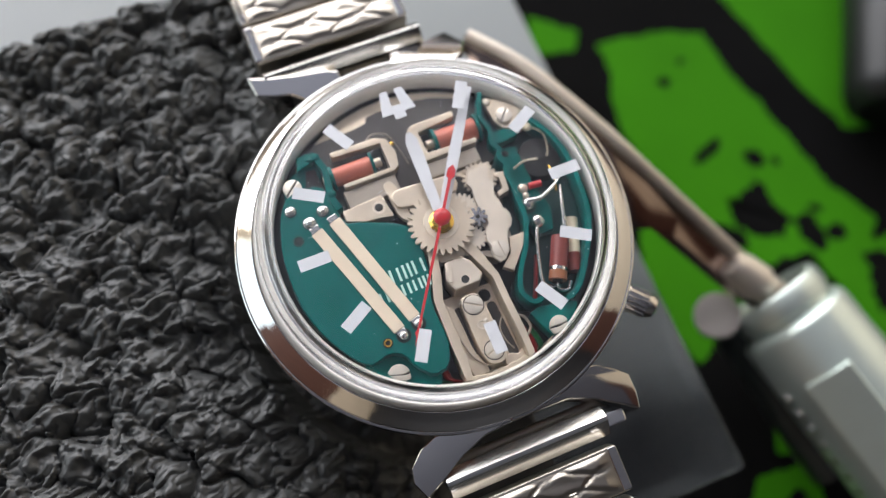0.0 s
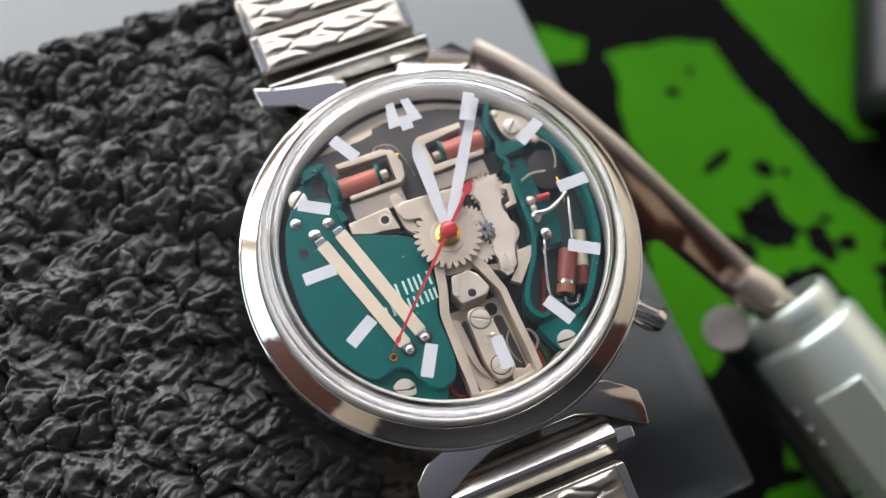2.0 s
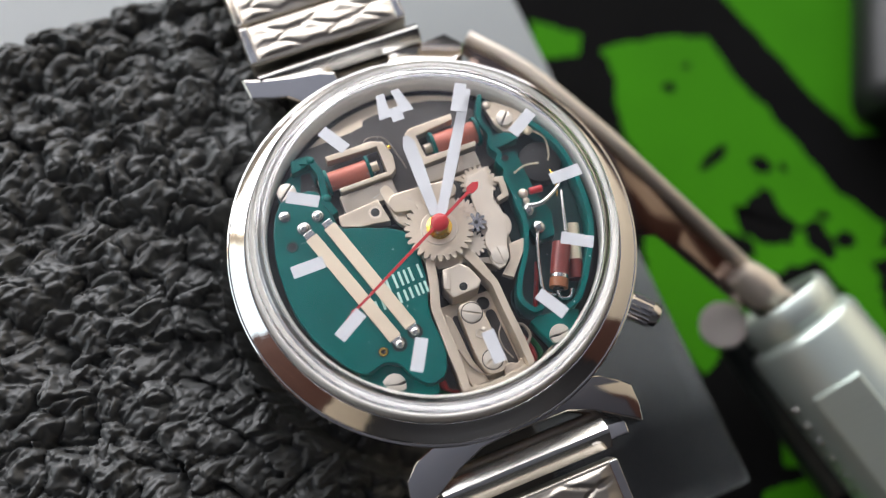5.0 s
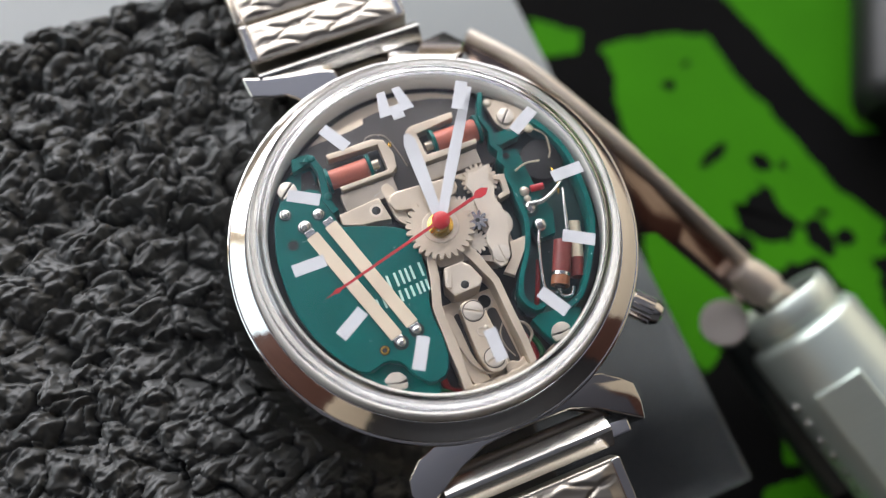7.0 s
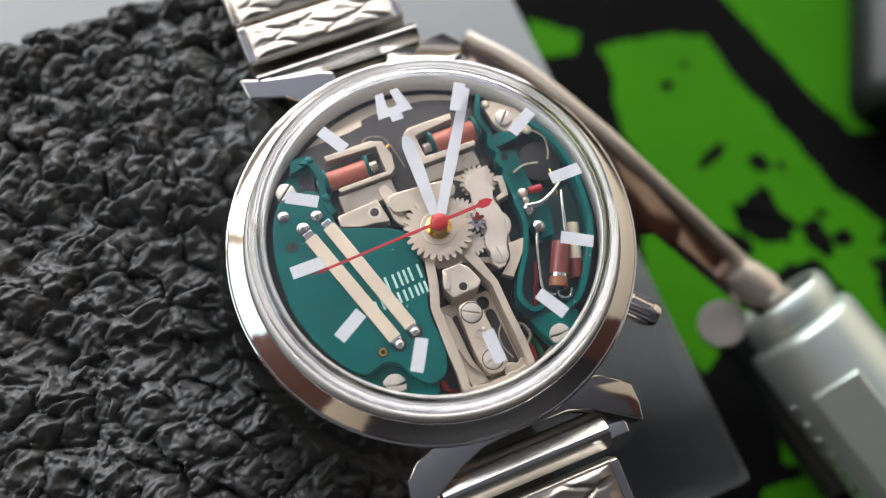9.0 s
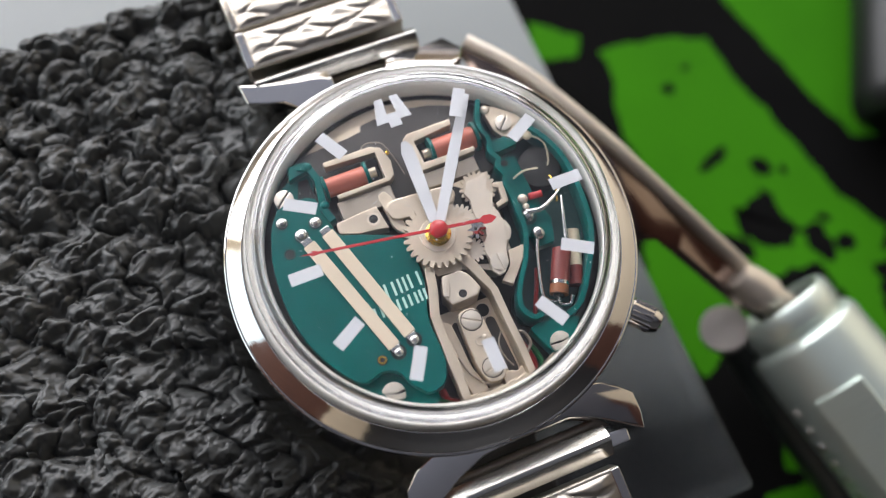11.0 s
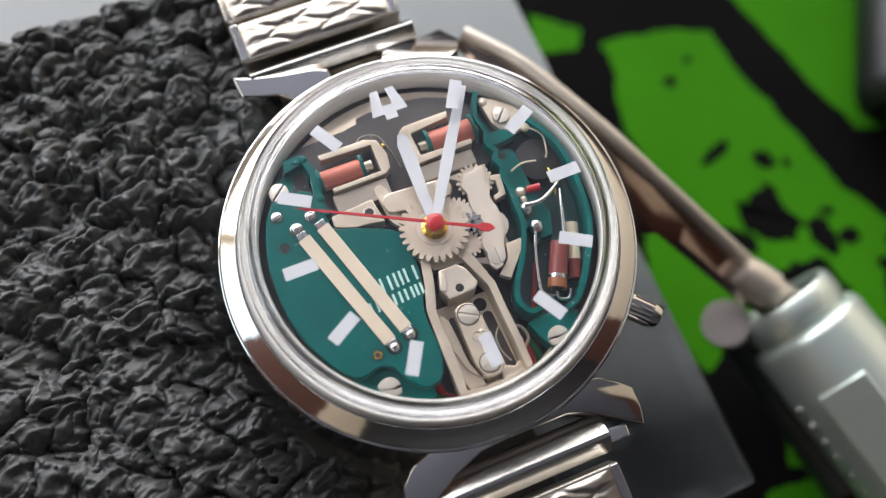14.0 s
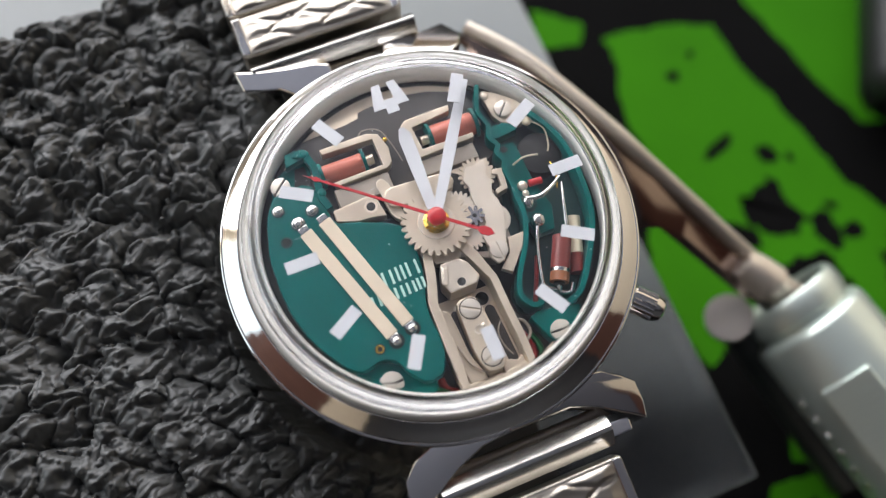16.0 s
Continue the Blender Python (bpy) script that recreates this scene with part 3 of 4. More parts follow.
part("bracket", prism([(-7.25, 4.1), (-3.7, 4.35), (-3.35, 2.2), (-4.6, 2.45), (-5.8, 2.55), (-7.3, 3.15)], 4.2, 5.45, 0.08), CREAM, watch, "matt nickel bracket with a hole")
# black disc on the solid bracket paints the shade of its hole
part("bracket_hole_shade", disc(-4.3, 3.35, 5.3, 5.465, 0.36, 20, 0.005), BLACK, watch)
part("hole_ring", lathe([(0.58, 5.4), (0.56, 5.48), (0.38, 5.475), (0.36, 5.4)], 24, -4.3, 3.35), NICKEL, watch)
part("lever", prism(smoothed([(-3.3, 5.2), (-2.6, 5.5), (-2.2, 4.8), (-2.1, 3.4), (-1.9, 0.9), (-3.0, 2.0), (-3.1, 3.6)], 1), 4.6, 5.25, 0.08), CREAM, watch)
part("bridge", prism(smoothed([(-3.1, 3.6), (-2.6, 4.3), (-0.3, 4.15), (2.3, 3.9), (2.85, 3.1), (2.3, 2.2), (-0.9, 2.3), (-2.8, 2.6)], 1), 4.6, 5.65, 0.1), CREAM, watch, "rounded nickel bridge")
part("train_base", prism([(2.7, 4.1), (6.2, 4.1), (5.9, 2.8), (5.4, 0.2), (5.3, -3.0), (3.5, -4.4), (1.8, -3.4), (-2.0, -2.6), (-2.4, 0.5), (-1.6, 2.2), (1.4, 2.8)], 3.2, 5.0, 0.08), CUPMETAL, watch, "grey metal train plate")
part("train_cock", prism([(2.75, 4.05), (6.15, 4.05), (5.85, 2.9), (4.7, 1.9), (3.9, 2.6), (3.3, 3.6)], 4.95, 5.06, 0.02), CREAM, watch, "matt nickel plate under the wheels")
part("train_cock", prism([(-2.1, 1.0), (-0.4, 2.4), (1.6, 2.4), (2.0, -1.2), (0.8, -3.2), (-1.2, -3.0)], 4.95, 5.06, 0.02), CREAM, watch)
# thin black sheets paint the shaded gaps between bridge and wheels
part("train_gap_shade", prism([(2.9, 3.8), (3.7, 3.3), (4.0, 1.9), (3.8, 0.8), (4.2, -0.5), (3.8, -1.4), (3.1, -2.3), (3.1, -3.5), (2.2, -3.2), (1.6, -2.4), (2.4, -0.4), (2.6, 1.6), (2.3, 2.7)], 4.9, 5.03, 0), BLACK, watch)
part("train_gap_shade", prism(capsule(-2.0, 1.6, -1.6, 2.1, 0.5), 4.9, 5.03, 0), BLACK, watch)
tp = part("train_bridge", prism([(4.0, 3.6), (4.7, 3.55), (5.7, 3.8), (5.6, 3.0), (5.3, 2.4), (5.6, 1.8), (5.2, 0.85), (5.45, 0.0), (5.45, -1.0), (5.1, -2.3), (4.7, -3.2), (4.5, -4.0), (3.95, -4.8), (3.35, -4.9), (3.0, -4.3), (3.2, -3.4), (3.05, -2.7), (3.3, -1.9), (3.75, -1.4), (3.75, -0.6), (3.5, 0.3), (3.5, 1.2), (3.65, 1.9), (3.4, 2.6)], 5.3, 5.72, 0.05), NICKEL, watch, "shaped nickel train bridge")
part("corner_plate", prism([(4.95, -3.1), (6.5, -3.05), (5.85, -4.1), (4.2, -5.9), (3.45, -5.3), (4.6, -4.3)], 4.6, 5.35, 0.06), CREAM, watch)
post = part("side_post", prism([(6.0, 2.8), (6.9, 2.6), (6.65, 0.8), (5.6, 0.6), (5.6, 1.0), (6.2, 1.2), (6.3, 2.2), (5.9, 2.4)], 4.4, 5.45, 0.06), CREAM, watch)
# black disc in place of the shaded hollow beside the post
part("post_hole_shade", disc(5.95, 1.7, 4.9, 5.05, 0.6, 20, 0.005), BLACK, watch)
slotted(watch, 3.8, -3.85, 5.82, 0.74, 92)
part("center_wheel", gear(0, 0, 5.85, 6.1, 2.85, 0.46, 28), CREAM, watch, "pale toothed centre wheel")
part("pinion", gear(3.05, -0.6, 5.8, 6.02, 0.85, 0.42, 9), STEEL, watch)
# shade of the bore, painted as a small black disc
part("pinion_hole_shade", disc(3.05, -0.6, 5.9, 6.03, 0.18, 14, 0.005), BLACK, watch)
part("toothed_wheel", gear(2.1, 0.55, 5.25, 5.45, 1.6, 0.3, 22), NICKEL, watch)
part("toothed_wheel", gear(4.75, 2.85, 5.08, 5.26, 1.55, 0.32, 20), CREAM, watch)
part("toothed_wheel", gear(2.3, -2.1, 5.25, 5.45, 1.05, 0.32, 14), NICKEL, watch)
part("index_wheel", gear(4.6, -1.2, 5.08, 5.2, 1.35, 0.12, 40), NICKEL, watch)
part("hub_shade", lathe([(1.5, 6.1), (1.45, 6.17), (0.6, 6.17), (0.6, 6.1)], 40), NICKEL, watch)
part("hub", lathe([(0.15, 6.0), (1.0, 6.1), (1.05, 6.35), (0.8, 6.5), (0.82, 6.85), (0.6, 6.95), (0.15, 6.95)], 32), GOLD, watch, "gold hub of the hands")

# tuning fork
def arm(outer, inner, z0, z1):
    return prism(outer + inner[::-1], z0, z1, 0.06)


fk = part("tuning_fork", arm([(-1.9, -1.9), (-2.12, -2.5), (-2.4, -3.9), (-3.05, -5.9), (-3.1, -7.8), (-3.15, -9.7), (-3.1, -11.5), (-3.15, -13.2)], [(-1.2, -2.0), (-1.37, -2.75), (-1.65, -4.1), (-2.3, -6.1), (-2.36, -7.8), (-2.3, -9.6), (-2.4, -11.6), (-2.5, -13.2)], 3.0, 5.5), CREAM, watch, "matt nickel tuning fork")
part("tine", arm([(0.75, -2.2), (1.3, -3.4), (2.25, -5.75), (2.3, -8.2), (2.42, -10.8), (2.4, -13.2)], [(1.6, -2.1), (2.15, -3.2), (2.86, -5.7), (2.9, -8.2), (3.02, -10.8), (2.98, -13.2)], 3.0, 5.5), CREAM, fk)
part("fork_root", prism([(-3.2, -12.75), (-2.8, -12.95), (-2.2, -12.8), (-1.7, -13.0), (-0.8, -13.2), (-0.2, -12.95), (0.4, -13.05), (1.0, -12.75), (1.5, -12.95), (2.2, -12.6), (3.0, -12.75), (3.0, -13.4), (1.6, -13.75), (-1.8, -13.8), (-3.2, -13.45)], 3.0, 4.75, 0.15), CREAM, fk)
part("fork_bed", prism([(-2.35, -5.6), (2.3, -5.6), (2.42, -13.0), (-2.45, -13.0)], 2.4, 3.1, 0.05), CREAM, fk)
part("bed_ledge", prism(smoothed([(-2.34, -6.4), (-1.6, -6.7), (-1.45, -8.5), (-1.4, -10.6), (-0.9, -12.0), (-0.7, -12.9), (-2.42, -12.9)], 1), 3.0, 4.15, 0.12), CREAM, fk)
part("bed_ledge", prism(smoothed([(0.7, -12.2), (1.3, -12.0), (1.9, -12.35), (2.38, -11.9), (2.38, -12.95), (0.5, -12.95)], 1), 3.0, 4.4, 0.12), CREAM, fk)
# dark flat sheets paint the deep shade between clamp bar and tines
part("bed_slot_shade", prism(capsule(-1.15, -7.0, -0.75, -12.2, 0.34), 2.9, 3.13, 0), DARKPLATE, fk)
part("bed_slot_shade", prism(capsule(1.65, -7.6, 1.85, -11.8, 0.42), 2.9, 3.13, 0), DARKPLATE, fk)
part("clamp_block", prism([(-1.0, -3.2), (0.6, -3.2), (1.15, -3.8), (1.65, -5.15), (1.2, -5.7), (-1.05, -5.75), (-1.45, -4.7)], 2.8, 5.45, 0.18), NICKEL, fk)
part("block_step", prism([(-1.35, -4.9), (-0.9, -3.6), (-0.55, -3.7), (-1.0, -5.1)], 5.3, 5.6, 0.08), NICKEL, fk)
# uncut hole: its shade is a black disc on the block
part("clamp_hole_shade", disc(0.07, -5.15, 5.3, 5.465, 0.34, 20, 0.005), BLACK, fk)
part("hole_ring", lathe([(0.55, 5.4), (0.53, 5.48), (0.36, 5.475), (0.34, 5.4)], 24, 0.07, -5.15), NICKEL, fk)
# uncut hole in the bed, its shade painted by a black disc
part("bed_hole_shade", disc(1.4, -6.5, 2.9, 3.15, 0.55, 20, 0.005), BLACK, fk)
part("hole_ring", lathe([(0.72, 3.1), (0.7, 3.24), (0.57, 3.24), (0.55, 3.1)], 24, 1.4, -6.5), NICKEL, fk)
bar = part("clamp_bar", prism(smoothed([(-1.0, -6.6), (-0.55, -6.3), (0.3, -6.3), (0.85, -6.8), (0.98, -9.0), (1.0, -11.0), (0.9, -12.3), (0.2, -12.6), (-0.7, -12.4), (-1.08, -11.0), (-1.05, -8.8)], 2), 2.8, 4.9, 0.14), CREAM, watch, "rounded nickel clamp bar with two screws")
for x, y, r in ((-0.05, -7.3, 0.9), (0.05, -11.4, 0.86)):
    part("screw_seat", lathe([(r, 4.86), (r, 4.915), (r - 0.08, 4.92), (r - 0.08, 4.86)], 36, x, y), DARKPLATE, bar)
slotted(watch, -0.05, -7.3, 4.99, 0.78, -30)
slotted(watch, 0.05, -11.4, 4.98, 0.74, 20)
part("bar_dimple", lathe([(0.42, 4.87), (0.4, 4.97), (0.28, 4.96), (0.26, 4.87)], 20, -0.05, -9.1), NICKEL, bar)
part("bar_dimple", dome(0.4, -8.9, 4.88, 0.2, 0.4), NICKEL, bar)
part("wire_spring", tube(curve([(-2.1, -9.6, 4.3), (-1.7, -11.2, 4.35), (-0.9, -12.2, 4.3), (-0.4, -12.4, 4.3)], 5), 0.07, 8), CUPMETAL, watch)
part("wire_spring", tube(curve([(1.9, -8.9, 4.3), (1.35, -9.7, 4.3), (1.35, -10.8, 4.3), (1.75, -11.8, 4.3)], 5), 0.07, 8), CUPMETAL, watch)
part("fork_spring", tube(curve([(3.0, -9.4, 4.6), (3.5, -9.7, 4.6), (3.7, -10.6, 4.5), (3.2, -11.2, 4.4)], 5), 0.13, 8), CUPMETAL, watch)

# right-hand green housing
# the floor's darker green carries the shade of the deep cavity
hs = part("housing", prism(smoothed([(7.4, 10.4), (7.0, 5.7), (6.7, 2.9), (5.8, -1.7), (5.1, -5.4), (3.7, -6.8), (3.9, -9.0), (8.2, -9.8), (10.8, -7.4), (12.2, -4.7), (12.9, 0.0), (12.5, 4.0), (10.8, 7.4), (9.2, 9.4)], 1), 2.2, 3.4, 0.1), GREENDARK, watch, "green plastic housing for the components")
part("housing_wall", wall(curve([(7.9, 10.3, 0), (7.0, 8.2, 0), (7.3, 6.6, 0), (6.95, 5.5, 0), (7.35, 4.6, 0), (7.0, 4.0, 0), (7.3, 3.1, 0), (7.0, 2.3, 0), (7.1, 1.2, 0), (7.0, -0.4, 0), (6.9, -2.0, 0), (6.0, -4.2, 0), (4.5, -6.4, 0), (4.0, -7.9, 0), (4.6, -9.0, 0), (5.4, -9.0, 0)], 4), 0.42, 3.0, 5.6), GREEN, hs, "raised green plastic wall")
part("housing_wall", wall(curve([(10.4, 7.2, 0), (11.7, 5.1, 0), (12.5, 2.8, 0), (12.6, -0.4, 0), (12.0, -3.9, 0), (10.3, -7.0, 0), (8.6, -9.2, 0), (7.2, -9.8, 0)], 4), 0.45, 3.0, 5.6), GREEN, hs, "raised green plastic wall")
part("housing_foot", prism(smoothed([(3.9, -9.3), (8.3, -9.9), (7.6, -11.3), (6.6, -12.4), (5.2, -12.4), (4.6, -11.2)], 1), 3.2, 4.9, 0.12), GREEN, hs)
part("shelf", prism(smoothed([(7.3, 4.9), (9.0, 4.7), (9.0, 2.8), (9.1, 0.4), (9.6, -1.6), (9.0, -3.6), (7.4, -3.6), (6.9, -1.0), (7.2, 2.0)], 0), 3.4, 4.7, 0.1), GREEN, hs)
part("shelf_top", prism(smoothed([(6.8, 5.6), (7.3, 6.4), (8.6, 6.4), (9.4, 5.9), (9.5, 5.4), (7.6, 5.2)], 0), 4.0, 5.3, 0.1), GREEN, hs)
part("round_component", disc(10.6, 3.0, 3.3, 4.6, 1.9, 40, 0.2), BLACK, hs, "black round component")
# small black disc painting a shaded recess in the shelf
part("well_shade", disc(7.9, 4.3, 4.6, 4.72, 0.3, 16, 0.005), BLACK, hs)
part("corner_plate", prism(smoothed([(7.9, 9.7), (8.9, 9.6), (10.9, 7.8), (10.9, 6.4), (10.0, 5.8), (8.2, 6.8)], 1), 4.2, 5.0, 0.1), CREAM, watch, "nickel corner plate under a screw")
slotted(watch, 9.15, 7.6, 5.3, 0.72, 47)
slotted(watch, 5.8, -11.55, 5.3, 0.84, -3)
part("pin", dome(8.2, 9.4, 5.05, 0.4, 0.4), NICKEL, watch)
part("pin", dome(10.6, 5.9, 5.1, 0.42, 0.6), TAN, watch)
part("wire", tube(curve([(10.6, 5.9, 5.2), (11.6, 4.8, 5.2), (11.5, 3.4, 5.0), (11.2, 2.8, 4.8)], 6), 0.07, 8), TAN, watch, "thin pale wire")
part("wire", tube(curve([(8.0, 2.7, 4.8), (9.0, 2.9, 5.2), (10.2, 2.7, 5.2)], 6), 0.09, 8), TAN, watch)
part("wire", tube(curve([(11.0, 1.9, 4.7), (11.0, 0.9, 5.0), (10.6, -0.5, 4.7)], 6), 0.09, 8), GOLD, watch, "thin gold wire")
part("small_component", bevel(tube([(8.5, 0.65, 5.0), (9.6, 0.55, 5.0)], 0.3, 14), 0.1), RED, watch, "small red component")
part("solder_joint", dome(8.0, 0.75, 4.7, 0.45, 0.6), NICKEL, watch)
part("solder_joint", dome(8.0, 0.05, 4.7, 0.3, 0.6), NICKEL, watch)
# flat dark green disc, the shade of a recess under the solder
part("well_shade", disc(7.8, -0.85, 4.6, 4.72, 0.75, 20, 0.005), GREENDARK, watch)
part("solder_joint", dome(7.75, -0.85, 4.9, 0.58, 0.8), SOLDER, watch, "shiny solder blob")
part("solder_joint", dome(7.9, -2.55, 4.95, 0.62, 0.9), SOLDER, watch, "shiny solder blob")
part("lead", tube(curve([(7.7, -0.6, 5.2), (8.8, -0.8, 5.3), (9.9, -0.4, 5.2), (11.2, 0.4, 4.8)], 6), [0.28 - 0.007 * i for i in range(19)], 10), SOLDER, watch, "tinned lead")
part("lead", tube(curve([(11.1, -0.2, 4.9), (10.6, -1.6, 5.0), (9.9, -3.9, 4.8)], 6), [0.1 + 0.01 * i for i in range(13)], 10), SOLDER, watch)
part("lead", tube(curve([(7.8, -2.7, 5.0), (7.1, -4.2, 5.0), (6.2, -7.2, 4.8), (6.4, -8.0, 4.7), (7.0, -8.3, 4.6)], 6), 0.15, 10), SOLDER, watch)


def resistor():
    a, b = Vector((9.2, -4.5, 4.7)), Vector((7.4, -7.9, 4.7))
    at = lambda f: tuple(a.lerp(b, f))
    r = part("resistor", bevel(tube([at(0), at(0.72)], 0.78, 24), 0.12), MAROON, watch, "maroon resistor with a silver band")
    part("band", tube([at(0.72), at(0.8)], 0.79, 24), SOLDER, r)
    part("band", bevel(tube([at(0.8), at(1.0)], 0.78, 24), 0.12), BROWN, r)
    part("end_cap", tube([at(1.0), at(1.06)], 0.45, 16), BLACK, r)
    part("lead", tube(curve([at(1.0), (7.3, -8.6, 4.4), (8.0, -8.9, 4.4), (8.5, -8.3, 4.4)], 5), 0.18, 10), SOLDER, r)
    a2, b2 = Vector((10.9, -3.1, 4.0)), Vector((9.3, -7.6, 4.0))
    c = part("capacitor", bevel(tube([tuple(a2), tuple(a2.lerp(b2, 0.66))], 0.62, 20), 0.1), TAN, watch, "cream tubular component")
    part("band", tube([tuple(a2.lerp(b2, 0.66)), tuple(b2)], 0.6, 20), MAROON, c)


resistor()
part("wire", tube(curve([(6.9, -5.0, 3.6), (6.1, -6.6, 3.9), (5.2, -8.5, 3.6)], 5), 0.2, 8), REDWIRE, watch, "red insulated wire")
part("wire", tube(curve([(3.2, -10.3, 3.6), (3.5, -11.6, 3.6), (3.5, -13.0, 3.2)], 5), 0.26, 8), REDWIRE, watch, "red insulated wire")
part("wire", tube(curve([(3.8, -10.6, 3.4), (4.1, -11.8, 3.5), (4.0, -13.0, 3.0)], 5), 0.24, 8), GREENWIRE, watch, "green insulated wire")
part("wire", tube(curve([(-4.2, -11.4, 3.6), (-4.0, -12.4, 3.6), (-3.4, -13.2, 3.2)], 5), 0.3, 8), REDWIRE, watch, "red insulated wire")
part("wire", tube(curve([(-5.4, -11.6, 3.4), (-4.8, -12.4, 3.5), (-4.2, -13.0, 3.0)], 5), 0.26, 8), GREENWIRE, watch, "green insulated wire")
part("rim_bead", dome(-6.3, -12.0, 4.0, 0.85, 0.5), CREAM, watch, "small pale round bead")
part("rim_block", prism_b([(4.6, -12.4), (5.4, -11.8), (4.9, -12.9), (4.3, -13.0)], 2.4, 4.4, 0.1, 2), CREAM, watch)

part("wire", tube(curve([(-3.4, 9.3, 4.6), (-2.6, 10.2, 4.7), (-1.2, 9.8, 4.7), (-0.6, 8.2, 4.5), (-0.3, 6.6, 4.4)], 5), 0.05, 6), CUPMETAL, watch, "hair-thin coil wire")
part("gold_pin", dome(-1.0, 8.9, 4.5, 0.2, 0.8), GOLD, watch, "tiny gold pin")

# hour markers under the crystal
for k in range(1, 12):
    a = radians(30 * k)
    bm = prism_b([(-0.5, -1.3), (0.5, -1.3), (0.5, 1.3), (-0.5, 1.3)], 7.96, 8.02, 0, 1)
    part("hour_marker", bm, WHITE, watch, "", spot(11.0 * math.sin(a), 11.0 * math.cos(a), 0, -30 * k), 0)
bm = bmesh.new()
for q in ([(-1.5, -0.9), (1.5, -0.9), (1.36, -0.2), (-1.36, -0.2)], [(-1.36, -0.2), (-0.42, -0.2), (-0.3, 1.3), (-1.0, 1.3)], [(0.42, -0.2), (1.36, -0.2), (1.0, 1.3), (0.3, 1.3)], [(-0.5, -1.45), (0.5, -1.45), (0.5, -0.9), (-0.5, -0.9)]):
    prism(q, 7.96, 8.02, 0, bm)
part("twelve_marker", bm, WHITE, watch, "white fork-shaped twelve o'clock mark", spot(0.1, 10.75, 0), 0)

# hands
part("hour_hand", prism([(-0.42, 0.9), (0.42, 0.9), (0.58, 5.5), (0.52, 7.7), (0.12, 8.35), (-0.28, 8.3), (-0.58, 7.4), (-0.55, 5.5)], 6.72, 6.86, 0.03), WHITE, watch, "white lacquered hour hand", spot(0, 0, 0, -2.3))
part("minute_hand", prism([(-0.4, 0.8), (0.4, 0.8), (0.5, 6.0), (0.36, 12.4), (-0.36, 12.4), (-0.5, 6.0)], 7.04, 7.16, 0.03), WHITE, watch, "white lacquered minute hand", spot(0, 0, 0, -32.5))
second_hand = part("second_hand", prism([(-0.08, 10.3), (-0.22, 10.0), (-0.1, 9.6), (-0.13, 0), (-0.13, -3.4), (-0.36, -3.7), (-0.34, -4.3), (0, -4.75), (0.34, -4.3), (0.36, -3.7), (0.13, -3.4), (0.13, 0), (0.1, 9.6), (0.22, 10.0), (0.08, 10.3), (0, 11.1)], 7.36, 7.48, 0.02), RED, watch, "thin red second hand")
part("hand_cap", lathe([(0.72, 7.3), (0.74, 7.48), (0.6, 7.66), (0.3, 7.74), (0.02, 7.75), (0.02, 7.3)], 28), RED, second_hand, "round red cap")

# dust lying on the crystal
bm = bmesh.new()
for _ in range(90):
    a, r = random.uniform(0, 6.283), 12.6 * math.sqrt(random.random())
    bmesh.ops.create_icosphere(bm, subdivisions=1, radius=random.choice((0.025, 0.03, 0.04, 0.06)), matrix=Matrix.Translation((r * math.cos(a), r * math.sin(a), 9.16 - 0.33 * (r / 12.4) ** 2)))
for _ in range(14):
    a, r, b = random.uniform(0, 6.283), 12.0 * math.sqrt(random.random()), random.uniform(0, 6.283)
    x, y, n = r * math.cos(a), r * math.sin(a), random.uniform(0.2, 0.6)
    tube([(x, y, 9.16 - 0.33 * (r / 12.4) ** 2), (x + n * math.cos(b), y + n * math.sin(b), 9.18 - 0.33 * (r / 12.4) ** 2)], 0.014, 5, bm)
part("dust", bm, WHITE, watch, "fine pale dust specks")["kind"] = "stuff"

# ---- foam pad ----
FX0, FX1, FY0, FY1 = -46.0, 5.0, -31.0, 34.4


